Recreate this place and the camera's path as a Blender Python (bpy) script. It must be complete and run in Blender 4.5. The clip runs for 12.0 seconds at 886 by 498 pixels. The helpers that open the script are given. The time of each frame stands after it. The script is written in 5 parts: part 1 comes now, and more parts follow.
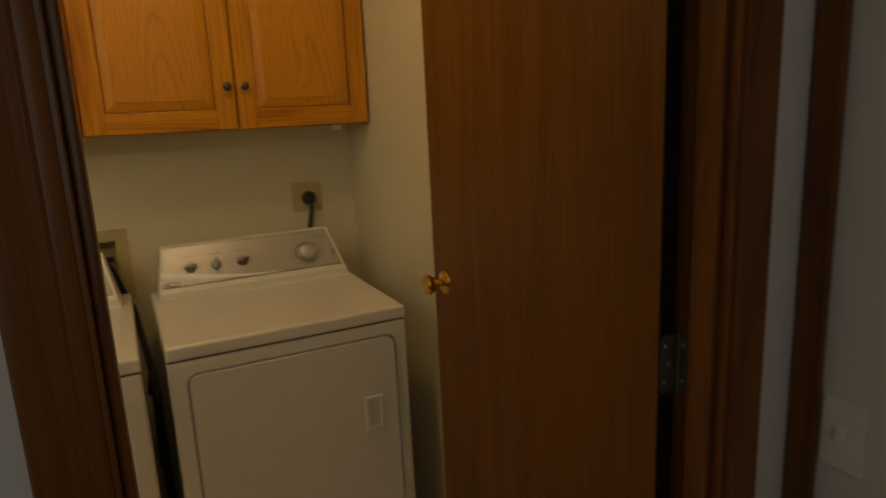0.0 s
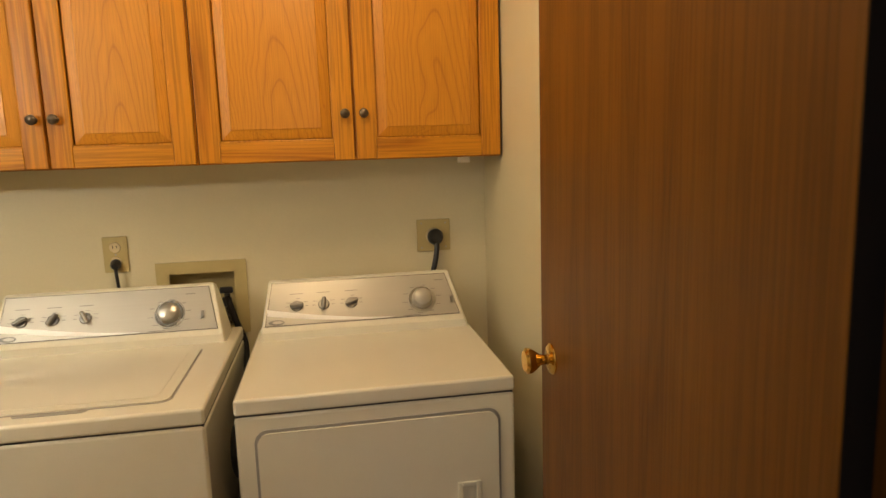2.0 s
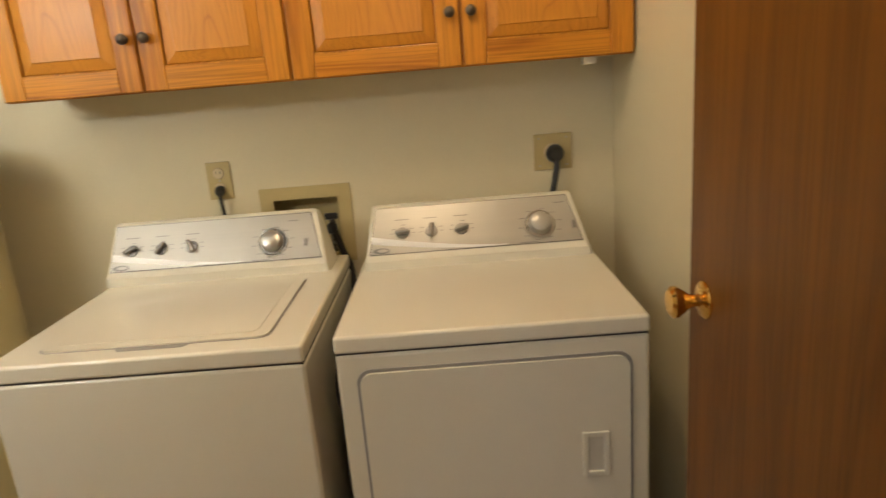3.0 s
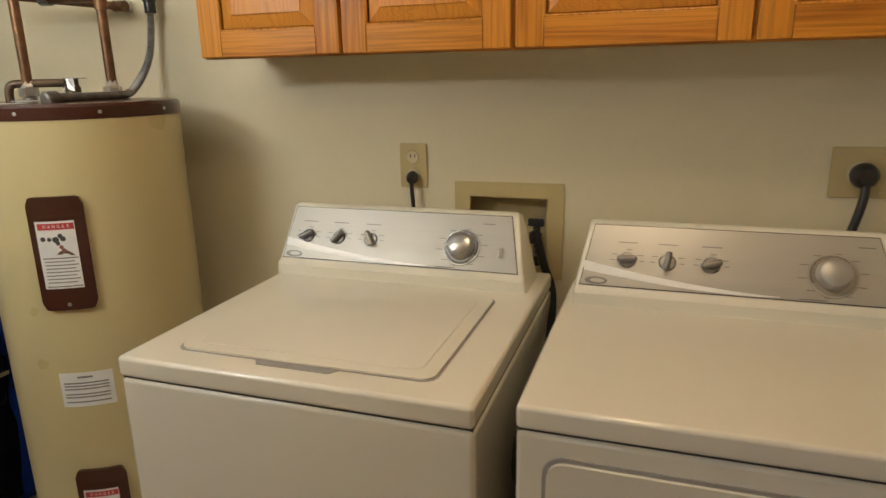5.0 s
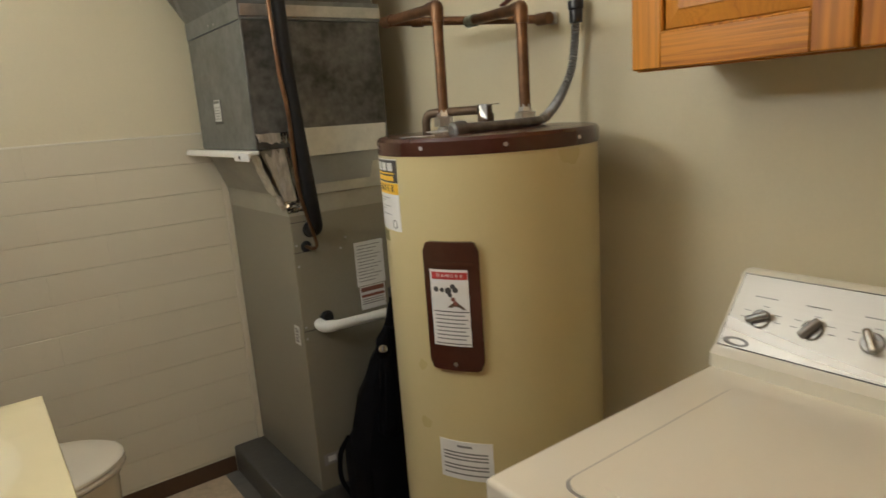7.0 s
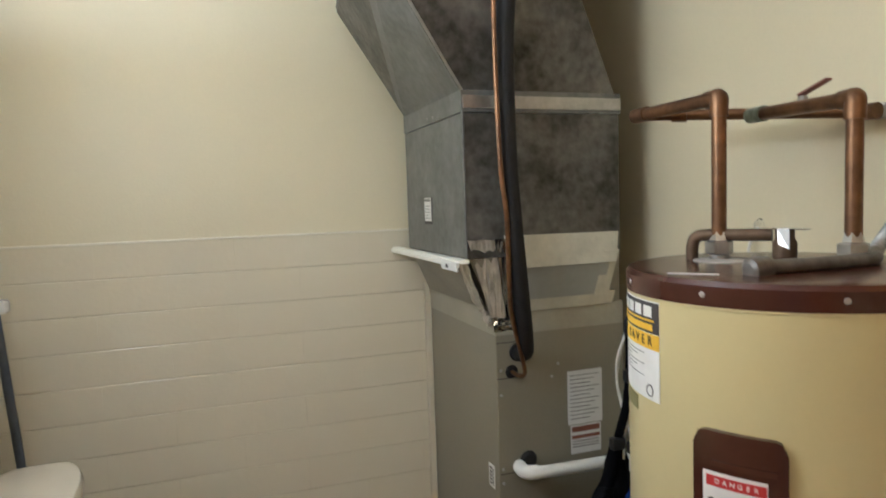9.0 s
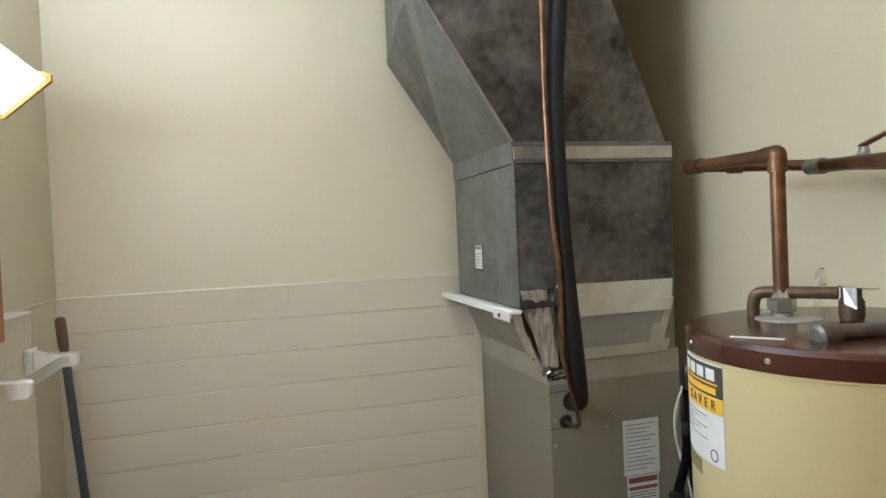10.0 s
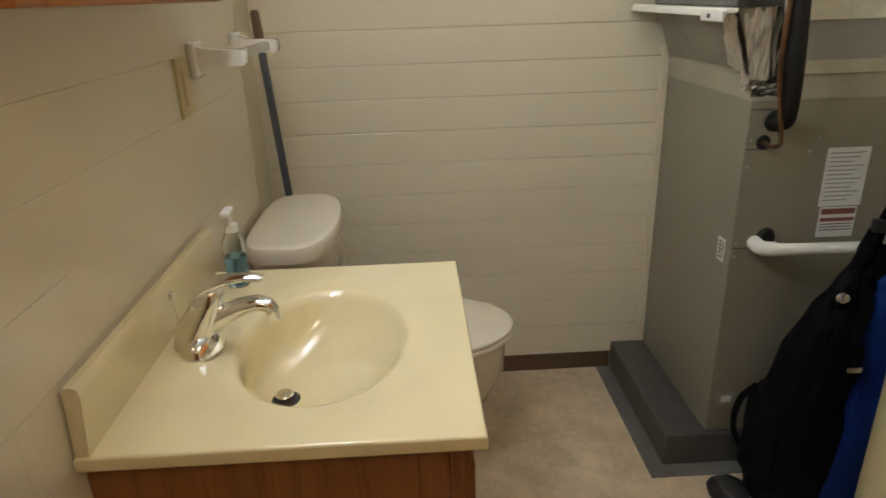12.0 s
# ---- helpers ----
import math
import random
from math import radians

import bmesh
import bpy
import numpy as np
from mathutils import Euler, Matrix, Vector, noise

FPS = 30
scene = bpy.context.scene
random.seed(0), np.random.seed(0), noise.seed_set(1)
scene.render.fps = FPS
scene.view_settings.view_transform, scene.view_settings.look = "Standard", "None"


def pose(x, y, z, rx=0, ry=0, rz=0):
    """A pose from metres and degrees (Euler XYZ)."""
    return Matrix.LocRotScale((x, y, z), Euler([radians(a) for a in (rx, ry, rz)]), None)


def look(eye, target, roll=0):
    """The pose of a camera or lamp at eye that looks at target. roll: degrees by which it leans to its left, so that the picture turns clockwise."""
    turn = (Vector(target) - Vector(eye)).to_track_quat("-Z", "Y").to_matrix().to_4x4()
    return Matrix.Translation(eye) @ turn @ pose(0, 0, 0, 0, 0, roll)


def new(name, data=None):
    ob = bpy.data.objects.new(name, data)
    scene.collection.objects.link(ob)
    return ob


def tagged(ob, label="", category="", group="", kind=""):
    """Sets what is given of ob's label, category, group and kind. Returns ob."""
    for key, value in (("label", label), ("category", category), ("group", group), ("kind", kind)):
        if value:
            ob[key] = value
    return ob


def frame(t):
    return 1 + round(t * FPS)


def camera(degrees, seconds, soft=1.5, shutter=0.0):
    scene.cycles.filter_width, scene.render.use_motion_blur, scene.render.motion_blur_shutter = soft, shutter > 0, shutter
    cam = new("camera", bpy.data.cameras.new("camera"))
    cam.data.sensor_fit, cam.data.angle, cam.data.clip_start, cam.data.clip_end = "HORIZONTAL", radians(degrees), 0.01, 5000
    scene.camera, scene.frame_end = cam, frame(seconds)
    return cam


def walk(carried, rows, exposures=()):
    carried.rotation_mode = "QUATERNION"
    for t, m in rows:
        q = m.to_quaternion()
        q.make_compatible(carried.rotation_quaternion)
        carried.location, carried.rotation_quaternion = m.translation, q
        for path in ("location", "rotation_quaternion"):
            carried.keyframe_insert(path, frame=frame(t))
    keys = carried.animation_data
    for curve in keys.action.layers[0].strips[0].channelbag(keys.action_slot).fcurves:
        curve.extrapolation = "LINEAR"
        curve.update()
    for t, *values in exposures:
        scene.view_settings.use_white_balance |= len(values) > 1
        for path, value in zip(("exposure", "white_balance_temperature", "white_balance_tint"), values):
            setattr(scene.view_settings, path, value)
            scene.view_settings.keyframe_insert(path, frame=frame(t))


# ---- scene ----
cam = camera(68.7, 12.0, soft=1.5, shutter=0.35)
PATH = [
    (0, (0.357, 0.459, 1.474), (1.222, 2.213, 1.057), -2.7),
    (0.5, (0.507, 0.517, 1.49), (0.984, 2.43, 1.151), -5.1),
    (1, (0.606, 0.531, 1.487), (0.88, 2.488, 1.181), -5.9),
    (1.5, (0.648, 0.57, 1.48), (0.956, 2.525, 1.189), -5.6),
    (2, (0.648, 0.707, 1.461), (0.989, 2.655, 1.164), -1.8),
    (2.5, (0.646, 0.834, 1.431), (1.002, 2.758, 1.017), -1.8),
    (3, (0.677, 0.921, 1.421), (0.644, 2.854, 0.91), -4.7),
    (3.2, (0.72, 0.959, 1.407), (0.546, 2.889, 0.914), -3.7),
    (4.8, (0.624, 1.291, 1.375), (-0.011, 3.12, 0.875), -1.5),
    (5, (0.589, 1.325, 1.388), (-0.03, 3.157, 0.878), -1.1),
    (5.5, (0.486, 1.409, 1.382), (-0.455, 3.1, 0.877), -4.3),
    (6, (0.411, 1.533, 1.395), (-0.767, 3.071, 0.897), -5.4),
    (6.5, (0.352, 1.639, 1.4), (-1.022, 3.02, 0.95), -3.7),
    (6.7, (0.336, 1.658, 1.399), (-1.147, 2.928, 0.964), -3.8),
    (8.3, (0.015, 1.734, 1.436), (-1.736, 2.622, 1.051), -2.1),
    (8.5, (-0.011, 1.729, 1.418), (-1.813, 2.521, 1.063), -1.5),
    (9, (-0.058, 1.786, 1.468), (-1.94, 2.448, 1.323), -1.9),
    (9.5, (-0.055, 1.782, 1.503), (-1.969, 2.356, 1.424), -2.1),
    (10, (-0.052, 1.763, 1.522), (-1.977, 2.302, 1.474), -2.6),
    (10.5, (-0.058, 1.763, 1.449), (-1.953, 2.301, 1.104), -2.6),
    (10.8, (-0.061, 1.758, 1.43), (-1.935, 2.321, 1.014), -2.6),
    (11, (-0.065, 1.747, 1.42), (-1.931, 2.293, 0.953), -2.9),
    (11.2, (-0.072, 1.712, 1.39), (-1.937, 2.155, 0.82), -1.6),
    (11.5, (-0.079, 1.691, 1.374), (-1.943, 1.941, 0.693), -1.6),
    (11.8, (-0.084, 1.666, 1.378), (-1.942, 1.807, 0.652), -1.5),
    (12, (-0.077, 1.658, 1.367), (-1.937, 1.73, 0.635), -1.8),
]
EXPOSURES = [
    (0.0, -1.38, 7400, 10),
    (0.2, -1.0, 7200, 10),
    (0.45, -0.32, 7000, 10),
    (0.7, -0.2, 6800, 10),
    (1.5, -0.05, 6700, 10),
    (2.5, -0.05, 6350, 10),
    (3.2, 0.02, 5700, 10),
    (5.0, -0.28, 5500, 10),
    (6.0, -0.51, 5550, 10),
    (6.7, -0.52, 5500, 10),
    (8.5, -0.22, 5250, 10),
    (9.5, -0.06, 4750, 10),
    (10.2, -0.08, 4750, 10),
    (10.7, -0.27, 4950, 10),
    (12.0, -0.28, 5250, 10),
]
walk(cam, [(t, look(eye, target, roll)) for t, eye, target, roll in PATH], EXPOSURES)

# ---- light ----
world = bpy.data.worlds.new("world")
scene.world = world
world.use_nodes = True
world.node_tree.nodes["Background"].inputs[0].default_value = (0.55, 0.6, 0.7, 1)
world.node_tree.nodes["Background"].inputs[1].default_value = 0.02


def lamp(name, kind, m, energy, colour, size=0.1, size_y=None):
    data = bpy.data.lights.new(name, kind)
    data.energy, data.color = energy, colour
    if kind == "AREA":
        data.shape, data.size, data.size_y = "RECTANGLE", size, size_y or size
    else:
        data.shadow_soft_size = size
    ob = new(name, data)
    ob.matrix_world = m
    return ob


# tubes of the vanity light and bulb of the laundry's ceiling light
lamp("vanity_tube_lamp", "AREA", look((-1.036, 1.376, 1.800), (-1.25, 2.3, 1.45)), 9.0, (1.0, 0.94, 0.83), 0.70, 0.09)
lamp("vanity_top_lamp", "AREA", look((-1.036, 1.29, 1.925), (-1.036, 1.34, 3.0)), 26.0, (1.0, 0.95, 0.86), 0.70, 0.09)
lamp("ceiling_bulb", "POINT", pose(0.55, 1.95, 2.32), 22.0, (1.0, 0.70, 0.38), 0.07)
# dim fill added in the closed hall, for light with no modelled source
lamp("hall_fill_lamp", "AREA", look((0.1, -0.52, 1.5), (0.3, 1.0, 1.2)), 6.5, (0.98, 0.95, 0.93), 0.8, 1.2)


# ---- materials ----
def material(name, rgb, rough=0.5, metal=0.0, vary=0.08, scale=3.0, grain=60.0, bump=0.05, coat=0.0, stretch=(1, 1, 1), dark=None, spec=0.5, fine=0.3, edge=0.2):
    """A surface with stains at a large scale and grain at a small one."""
    m = bpy.data.materials.new(name)
    m.use_nodes = True
    n, l = m.node_tree.nodes, m.node_tree.links
    b = n["Principled BSDF"]
    b.inputs["Metallic"].default_value = metal
    b.inputs["Coat Weight"].default_value = coat
    b.inputs["Coat Roughness"].default_value = 0.12
    b.inputs["Specular IOR Level"].default_value = spec
    co, mp, info = n.new("ShaderNodeTexCoord"), n.new("ShaderNodeMapping"), n.new("ShaderNodeObjectInfo")
    l.new(co.outputs["Object"], mp.inputs["Vector"])
    mp.inputs["Scale"].default_value = stretch
    off = n.new("ShaderNodeVectorMath")
    off.operation = "ADD"
    mul = n.new("ShaderNodeMath")
    mul.operation = "MULTIPLY"
    mul.inputs[1].default_value = 37.0
    l.new(info.outputs["Random"], mul.inputs[0])
    l.new(mp.outputs[0], off.inputs[0])
    l.new(mul.outputs[0], off.inputs[1])
    big, small = n.new("ShaderNodeTexNoise"), n.new("ShaderNodeTexNoise")
    big.inputs["Scale"].default_value, big.inputs["Detail"].default_value = scale, 5
    small.inputs["Scale"].default_value, small.inputs["Detail"].default_value = grain, 4
    l.new(off.outputs[0], big.inputs["Vector"])
    l.new(off.outputs[0], small.inputs["Vector"])
    ramp = n.new("ShaderNodeValToRGB")
    lo = dark or tuple(c * (1 - 2.2 * vary) for c in rgb)
    ramp.color_ramp.elements[0].position, ramp.color_ramp.elements[0].color = 0.5 - edge, (*lo, 1)
    ramp.color_ramp.elements[1].position, ramp.color_ramp.elements[1].color = 0.5 + edge, (*(min(1, c * (1 + vary)) for c in rgb), 1)
    mix = n.new("ShaderNodeMix")
    mix.inputs[0].default_value = fine
    l.new(big.outputs[0], mix.inputs[2])
    l.new(small.outputs[0], mix.inputs[3])
    l.new(mix.outputs[0], ramp.inputs[0])
    l.new(ramp.outputs[0], b.inputs["Base Color"])
    rr = n.new("ShaderNodeMapRange")
    rr.inputs[3].default_value, rr.inputs[4].default_value = max(0.02, rough - 0.08), min(1, rough + 0.08)
    l.new(big.outputs[0], rr.inputs[0])
    l.new(rr.outputs[0], b.inputs["Roughness"])
    if bump:
        bp = n.new("ShaderNodeBump")
        bp.inputs["Strength"].default_value, bp.inputs["Distance"].default_value = bump, 0.01
        l.new(small.outputs[0], bp.inputs["Height"])
        l.new(bp.outputs[0], b.inputs["Normal"])
    return m


def wood(name, light, mid, dark, rough=0.35, along=2, bands=5.0, pores=0.35, coat=0.25):
    """Plain-sawn boards: broad wavering bands and fine pores, both drawn out along the grain."""
    m = bpy.data.materials.new(name)
    m.use_nodes = True
    n, l = m.node_tree.nodes, m.node_tree.links
    b = n["Principled BSDF"]
    b.inputs["Coat Weight"].default_value = coat
    b.inputs["Coat Roughness"].default_value = 0.2
    b.inputs["Specular IOR Level"].default_value = 0.3
    co, info = n.new("ShaderNodeTexCoord"), n.new("ShaderNodeObjectInfo")
    add, mul = n.new("ShaderNodeVectorMath"), n.new("ShaderNodeMath")
    add.operation, mul.operation = "ADD", "MULTIPLY"
    mul.inputs[1].default_value = 11.0
    l.new(info.outputs["Random"], mul.inputs[0])
    l.new(co.outputs["Object"], add.inputs[0])
    l.new(mul.outputs[0], add.inputs[1])
    slow, fine = n.new("ShaderNodeMapping"), n.new("ShaderNodeMapping")
    a, f = [1.0, 1.0, 1.0], [1.0, 1.0, 1.0]
    a[along], f[along] = 0.13, 0.022
    slow.inputs["Scale"].default_value, fine.inputs["Scale"].default_value = a, f
    l.new(add.outputs[0], slow.inputs["Vector"])
    l.new(add.outputs[0], fine.inputs["Vector"])
    field = n.new("ShaderNodeTexNoise")
    field.inputs["Scale"].default_value, field.inputs["Detail"].default_value = bands, 1.5
    l.new(slow.outputs[0], field.inputs["Vector"])
    rings = n.new("ShaderNodeMath")
    rings.operation = "MULTIPLY"
    rings.inputs[1].default_value = 16.0
    l.new(field.outputs[0], rings.inputs[0])
    frac = n.new("ShaderNodeMath")
    frac.operation = "PINGPONG"
    frac.inputs[1].default_value = 1.0
    l.new(rings.outputs[0], frac.inputs[0])
    pore = n.new("ShaderNodeTexNoise")
    pore.inputs["Scale"].default_value, pore.inputs["Detail"].default_value = 190.0, 3
    l.new(fine.outputs[0], pore.inputs["Vector"])
    ramp = n.new("ShaderNodeValToRGB")
    e = ramp.color_ramp.elements
    e[0].position, e[0].color = 0.0, (*mid, 1)
    e[1].position, e[1].color = 1.0, (*light, 1)
    x = e.new(0.12)
    x.color = (*dark, 1)
    x = e.new(0.3)
    x.color = (*mid, 1)
    l.new(frac.outputs[0], ramp.inputs[0])
    pr = n.new("ShaderNodeValToRGB")
    pr.color_ramp.elements[0].position, pr.color_ramp.elements[0].color = 0.38, (1 - pores, 1 - pores, 1 - pores, 1)
    pr.color_ramp.elements[1].position, pr.color_ramp.elements[1].color = 0.56, (1, 1, 1, 1)
    l.new(pore.outputs[0], pr.inputs[0])
    mx = n.new("ShaderNodeMix")
    mx.data_type, mx.blend_type = "RGBA", "MULTIPLY"
    mx.inputs[0].default_value = 1.0
    l.new(ramp.outputs[0], mx.inputs[6])
    l.new(pr.outputs[0], mx.inputs[7])
    l.new(mx.outputs[2], b.inputs["Base Color"])
    b.inputs["Roughness"].default_value = rough
    bp = n.new("ShaderNodeBump")
    bp.inputs["Strength"].default_value, bp.inputs["Distance"].default_value = 0.12, 0.004
    l.new(pr.outputs[0], bp.inputs["Height"])
    l.new(bp.outputs[0], b.inputs["Normal"])
    return m


def cathedral(name, light, mid, dark, rough=0.4, coat=0.06):
    """The field of a raised panel: nested arches of grain down its middle, straight fine grain at its sides."""
    m = bpy.data.materials.new(name)
    m.use_nodes = True
    n, l = m.node_tree.nodes, m.node_tree.links
    b = n["Principled BSDF"]
    b.inputs["Roughness"].default_value = rough
    b.inputs["Coat Weight"].default_value = coat
    b.inputs["Coat Roughness"].default_value = 0.2

    def op(kind, a, c):
        q = n.new("ShaderNodeMath")
        q.operation = kind
        for k, v in enumerate((a, c)):
            if isinstance(v, (int, float)):
                q.inputs[k].default_value = v
            else:
                l.new(v, q.inputs[k])
        return q.outputs[0]

    co, info, sep = n.new("ShaderNodeTexCoord"), n.new("ShaderNodeObjectInfo"), n.new("ShaderNodeSeparateXYZ")
    l.new(co.outputs["Generated"], sep.inputs[0])
    shift = n.new("ShaderNodeVectorMath")
    shift.operation = "ADD"
    l.new(co.outputs["Generated"], shift.inputs[0])
    l.new(op("MULTIPLY", info.outputs["Random"], 23.0), shift.inputs[1])
    slow = n.new("ShaderNodeTexNoise")
    slow.inputs["Scale"].default_value, slow.inputs["Detail"].default_value = 2.2, 2
    l.new(shift.outputs[0], slow.inputs["Vector"])
    wob = op("SUBTRACT", slow.outputs[0], 0.5)
    mid_x = op("ADD", op("MULTIPLY", op("SUBTRACT", info.outputs["Random"], 0.5), 0.3), op("MULTIPLY", wob, 0.22))
    x = op("SUBTRACT", op("SUBTRACT", sep.outputs[0], 0.5), mid_x)
    arch = op("ADD", op("MULTIPLY", sep.outputs[2], 9.0), op("MULTIPLY", op("MULTIPLY", x, x), 85.0))
    rings = op("PINGPONG", op("ADD", op("ADD", arch, op("MULTIPLY", wob, 5.0)), op("MULTIPLY", info.outputs["Random"], 9.0)), 1.0)
    ramp = n.new("ShaderNodeValToRGB")
    e = ramp.color_ramp.elements
    e[0].position, e[0].color = 0.0, (*dark, 1)
    e[1].position, e[1].color = 1.0, (*light, 1)
    k = e.new(0.16)
    k.color = (*mid, 1)
    l.new(rings, ramp.inputs[0])
    fine, map_ = n.new("ShaderNodeTexNoise"), n.new("ShaderNodeMapping")
    map_.inputs["Scale"].default_value = (150.0, 1.0, 5.0)
    l.new(shift.outputs[0], map_.inputs["Vector"])
    l.new(map_.outputs[0], fine.inputs["Vector"])
    fine.inputs["Scale"].default_value, fine.inputs["Detail"].default_value = 1.0, 2
    pr = n.new("ShaderNodeValToRGB")
    pr.color_ramp.elements[0].position, pr.color_ramp.elements[0].color = 0.3, (0.82, 0.80, 0.78, 1)
    pr.color_ramp.elements[1].position, pr.color_ramp.elements[1].color = 0.6, (1, 1, 1, 1)
    l.new(fine.outputs[0], pr.inputs[0])
    mx = n.new("ShaderNodeMix")
    mx.data_type, mx.blend_type = "RGBA", "MULTIPLY"
    mx.inputs[0].default_value = 1.0
    l.new(ramp.outputs[0], mx.inputs[6])
    l.new(pr.outputs[0], mx.inputs[7])
    l.new(mx.outputs[2], b.inputs["Base Color"])
    return m


def glow(name, rgb, strength):
    m = bpy.data.materials.new(name)
    m.use_nodes = True
    b = m.node_tree.nodes["Principled BSDF"]
    b.inputs["Base Color"].default_value = (0.85, 0.85, 0.82, 1)
    b.inputs["Emission Color"].default_value = (*rgb, 1)
    b.inputs["Emission Strength"].default_value = strength
    return m


def glass(name, rgb, rough=0.03):
    m = bpy.data.materials.new(name)
    m.use_nodes = True
    b = m.node_tree.nodes["Principled BSDF"]
    b.inputs["Base Color"].default_value = (*rgb, 1)
    b.inputs["Roughness"].default_value = rough
    b.inputs["Transmission Weight"].default_value = 1.0
    b.inputs["IOR"].default_value = 1.3
    return m


WALL = material("eggshell_wall_paint", (0.70, 0.632, 0.44), 0.45, vary=0.025, scale=1.3, grain=140, bump=0.06)
BLOCK = material("painted_block", (0.70, 0.637, 0.48), 0.19, vary=0.012, scale=4, grain=70, bump=0.05, coat=0.2)
LEDGELIGHT = material("lit_ledge_paint", (0.77, 0.725, 0.60), 0.4, vary=0.03, scale=9, grain=80, bump=0.1)
CAPPAINT = material("white_caulk", (0.84, 0.82, 0.75), 0.4, vary=0.03, scale=9, grain=80, bump=0.1)
JOINT = material("painted_joint", (0.66, 0.595, 0.45), 0.5, vary=0.02, scale=6, grain=80, bump=0.1)
HALLWALL = material("hall_wall_paint", (0.66, 0.66, 0.64), 0.6, vary=0.03, scale=1.2, grain=140, bump=0.05)
CEIL = material("ceiling_paint", (0.62, 0.60, 0.55), 0.8, vary=0.03, scale=2, grain=90, bump=0.2)
FLOOR = material("mottled_vinyl", (0.64, 0.51, 0.34), 0.4, vary=0.16, scale=9, grain=45, bump=0.03)
CARPET = material("hall_carpet", (0.30, 0.25, 0.19), 0.95, vary=0.12, scale=8, grain=220, bump=0.5)
GREYPAINT = material("grey_floor_paint", (0.080, 0.076, 0.067), 0.4, vary=0.14, scale=7, grain=50, bump=0.1)
BROWNVINYL = material("brown_vinyl_base", (0.10, 0.055, 0.028), 0.45, vary=0.12, scale=5, grain=60)
OAK = wood("golden_oak", (0.63, 0.262, 0.018), (0.59, 0.236, 0.015), (0.44, 0.155, 0.009), rough=0.4, bands=3.0, pores=0.3, coat=0.06)
OAKRAIL = wood("golden_oak_rail", (0.63, 0.262, 0.018), (0.59, 0.236, 0.015), (0.44, 0.155, 0.009), rough=0.4, along=0, bands=3.0, pores=0.3, coat=0.06)
OAKPANEL = cathedral("golden_oak_panel", (0.64, 0.270, 0.018), (0.60, 0.243, 0.015), (0.49, 0.182, 0.012))
OAKIN = material("cabinet_underside", (0.55, 0.47, 0.33), 0.6, vary=0.06)
DOORWOOD = wood("stained_door_veneer", (0.185, 0.069, 0.005), (0.166, 0.060, 0.004), (0.138, 0.049, 0.003), rough=0.46, bands=4.0, pores=0.22, coat=0.04)
# near-black colour standing in for shade on the door's hinge edge
EDGESHADE = material("shaded_door_edge", (0.012, 0.008, 0.006), 0.7, vary=0.2, scale=14, stretch=(1, 1, 0.1), spec=0.2)
TRIM = wood("stained_trim", (0.190, 0.068, 0.011), (0.17, 0.060, 0.010), (0.13, 0.045, 0.0075), rough=0.38, bands=4.0, pores=0.2, coat=0.12)
VANITYWOOD = wood("vanity_oak", (0.26, 0.10, 0.022), (0.24, 0.09, 0.019), (0.20, 0.073, 0.014), rough=0.42, pores=0.12, coat=0.1)
CABOAK = wood("cabinet_frame_oak", (0.36, 0.14, 0.026), (0.33, 0.125, 0.022), (0.27, 0.10, 0.017), rough=0.42, pores=0.15, coat=0.1)
CABRAIL = wood("cabinet_rail_oak", (0.36, 0.14, 0.026), (0.33, 0.125, 0.022), (0.27, 0.10, 0.017), rough=0.42, along=0, pores=0.15, coat=0.1)
ENAMEL = material("bisque_enamel", (0.82, 0.775, 0.64), 0.10, vary=0.012, scale=2, grain=160, bump=0.006, coat=0.5)
CREAMPLASTIC = material("cream_plastic", (0.80, 0.765, 0.64), 0.32, vary=0.02, scale=3, grain=140, bump=0.015)
SILVER = material("brushed_silver_panel", (0.45, 0.43, 0.385), 0.36, 0.45, vary=0.025, scale=6, grain=30, bump=0.01, stretch=(0.06, 1, 8))
SILVERLIGHT = material("polished_swoosh", (0.93, 0.93, 0.91), 0.22, 0.0, vary=0.02, coat=0.5)
SEAM = material("dark_seam", (0.05, 0.047, 0.042), 0.7, vary=0.1)
PULLSHADE = material("shaded_cream_recess", (0.68, 0.645, 0.54), 0.4, vary=0.05, scale=20)
GREYSEAM = material("grey_gasket", (0.33, 0.31, 0.28), 0.6, vary=0.08)
PRINT = material("grey_print", (0.20, 0.195, 0.185), 0.5, vary=0.05)
KNOBMETAL = material("satin_knob", (0.44, 0.425, 0.39), 0.28, 0.85, vary=0.05)
KNOBDARK = material("pewter_knob", (0.26, 0.25, 0.235), 0.28, 0.7, vary=0.08)
CHROME = material("chrome", (0.85, 0.85, 0.84), 0.06, 1.0, vary=0.01, bump=0)
STEEL = material("zinc_steel", (0.50, 0.49, 0.47), 0.34, 0.9, vary=0.12, scale=20, grain=90)
BRASS = material("polished_brass", (0.78, 0.50, 0.13), 0.14, 1.0, vary=0.06, scale=30)
BRONZE = material("bronze_cabinet_knob", (0.12, 0.09, 0.06), 0.35, 0.75, vary=0.15, scale=60)
HINGE = material("dull_hinge_steel", (0.11, 0.098, 0.072), 0.55, 0.5, vary=0.15, scale=30)
COPPER = material("aged_copper", (0.21, 0.112, 0.052), 0.42, 0.72, vary=0.28, scale=18, grain=60, bump=0.04, dark=(0.09, 0.05, 0.028))
VERDIGRIS = material("soldered_joint", (0.30, 0.33, 0.25), 0.5, 0.6, vary=0.2, scale=60)
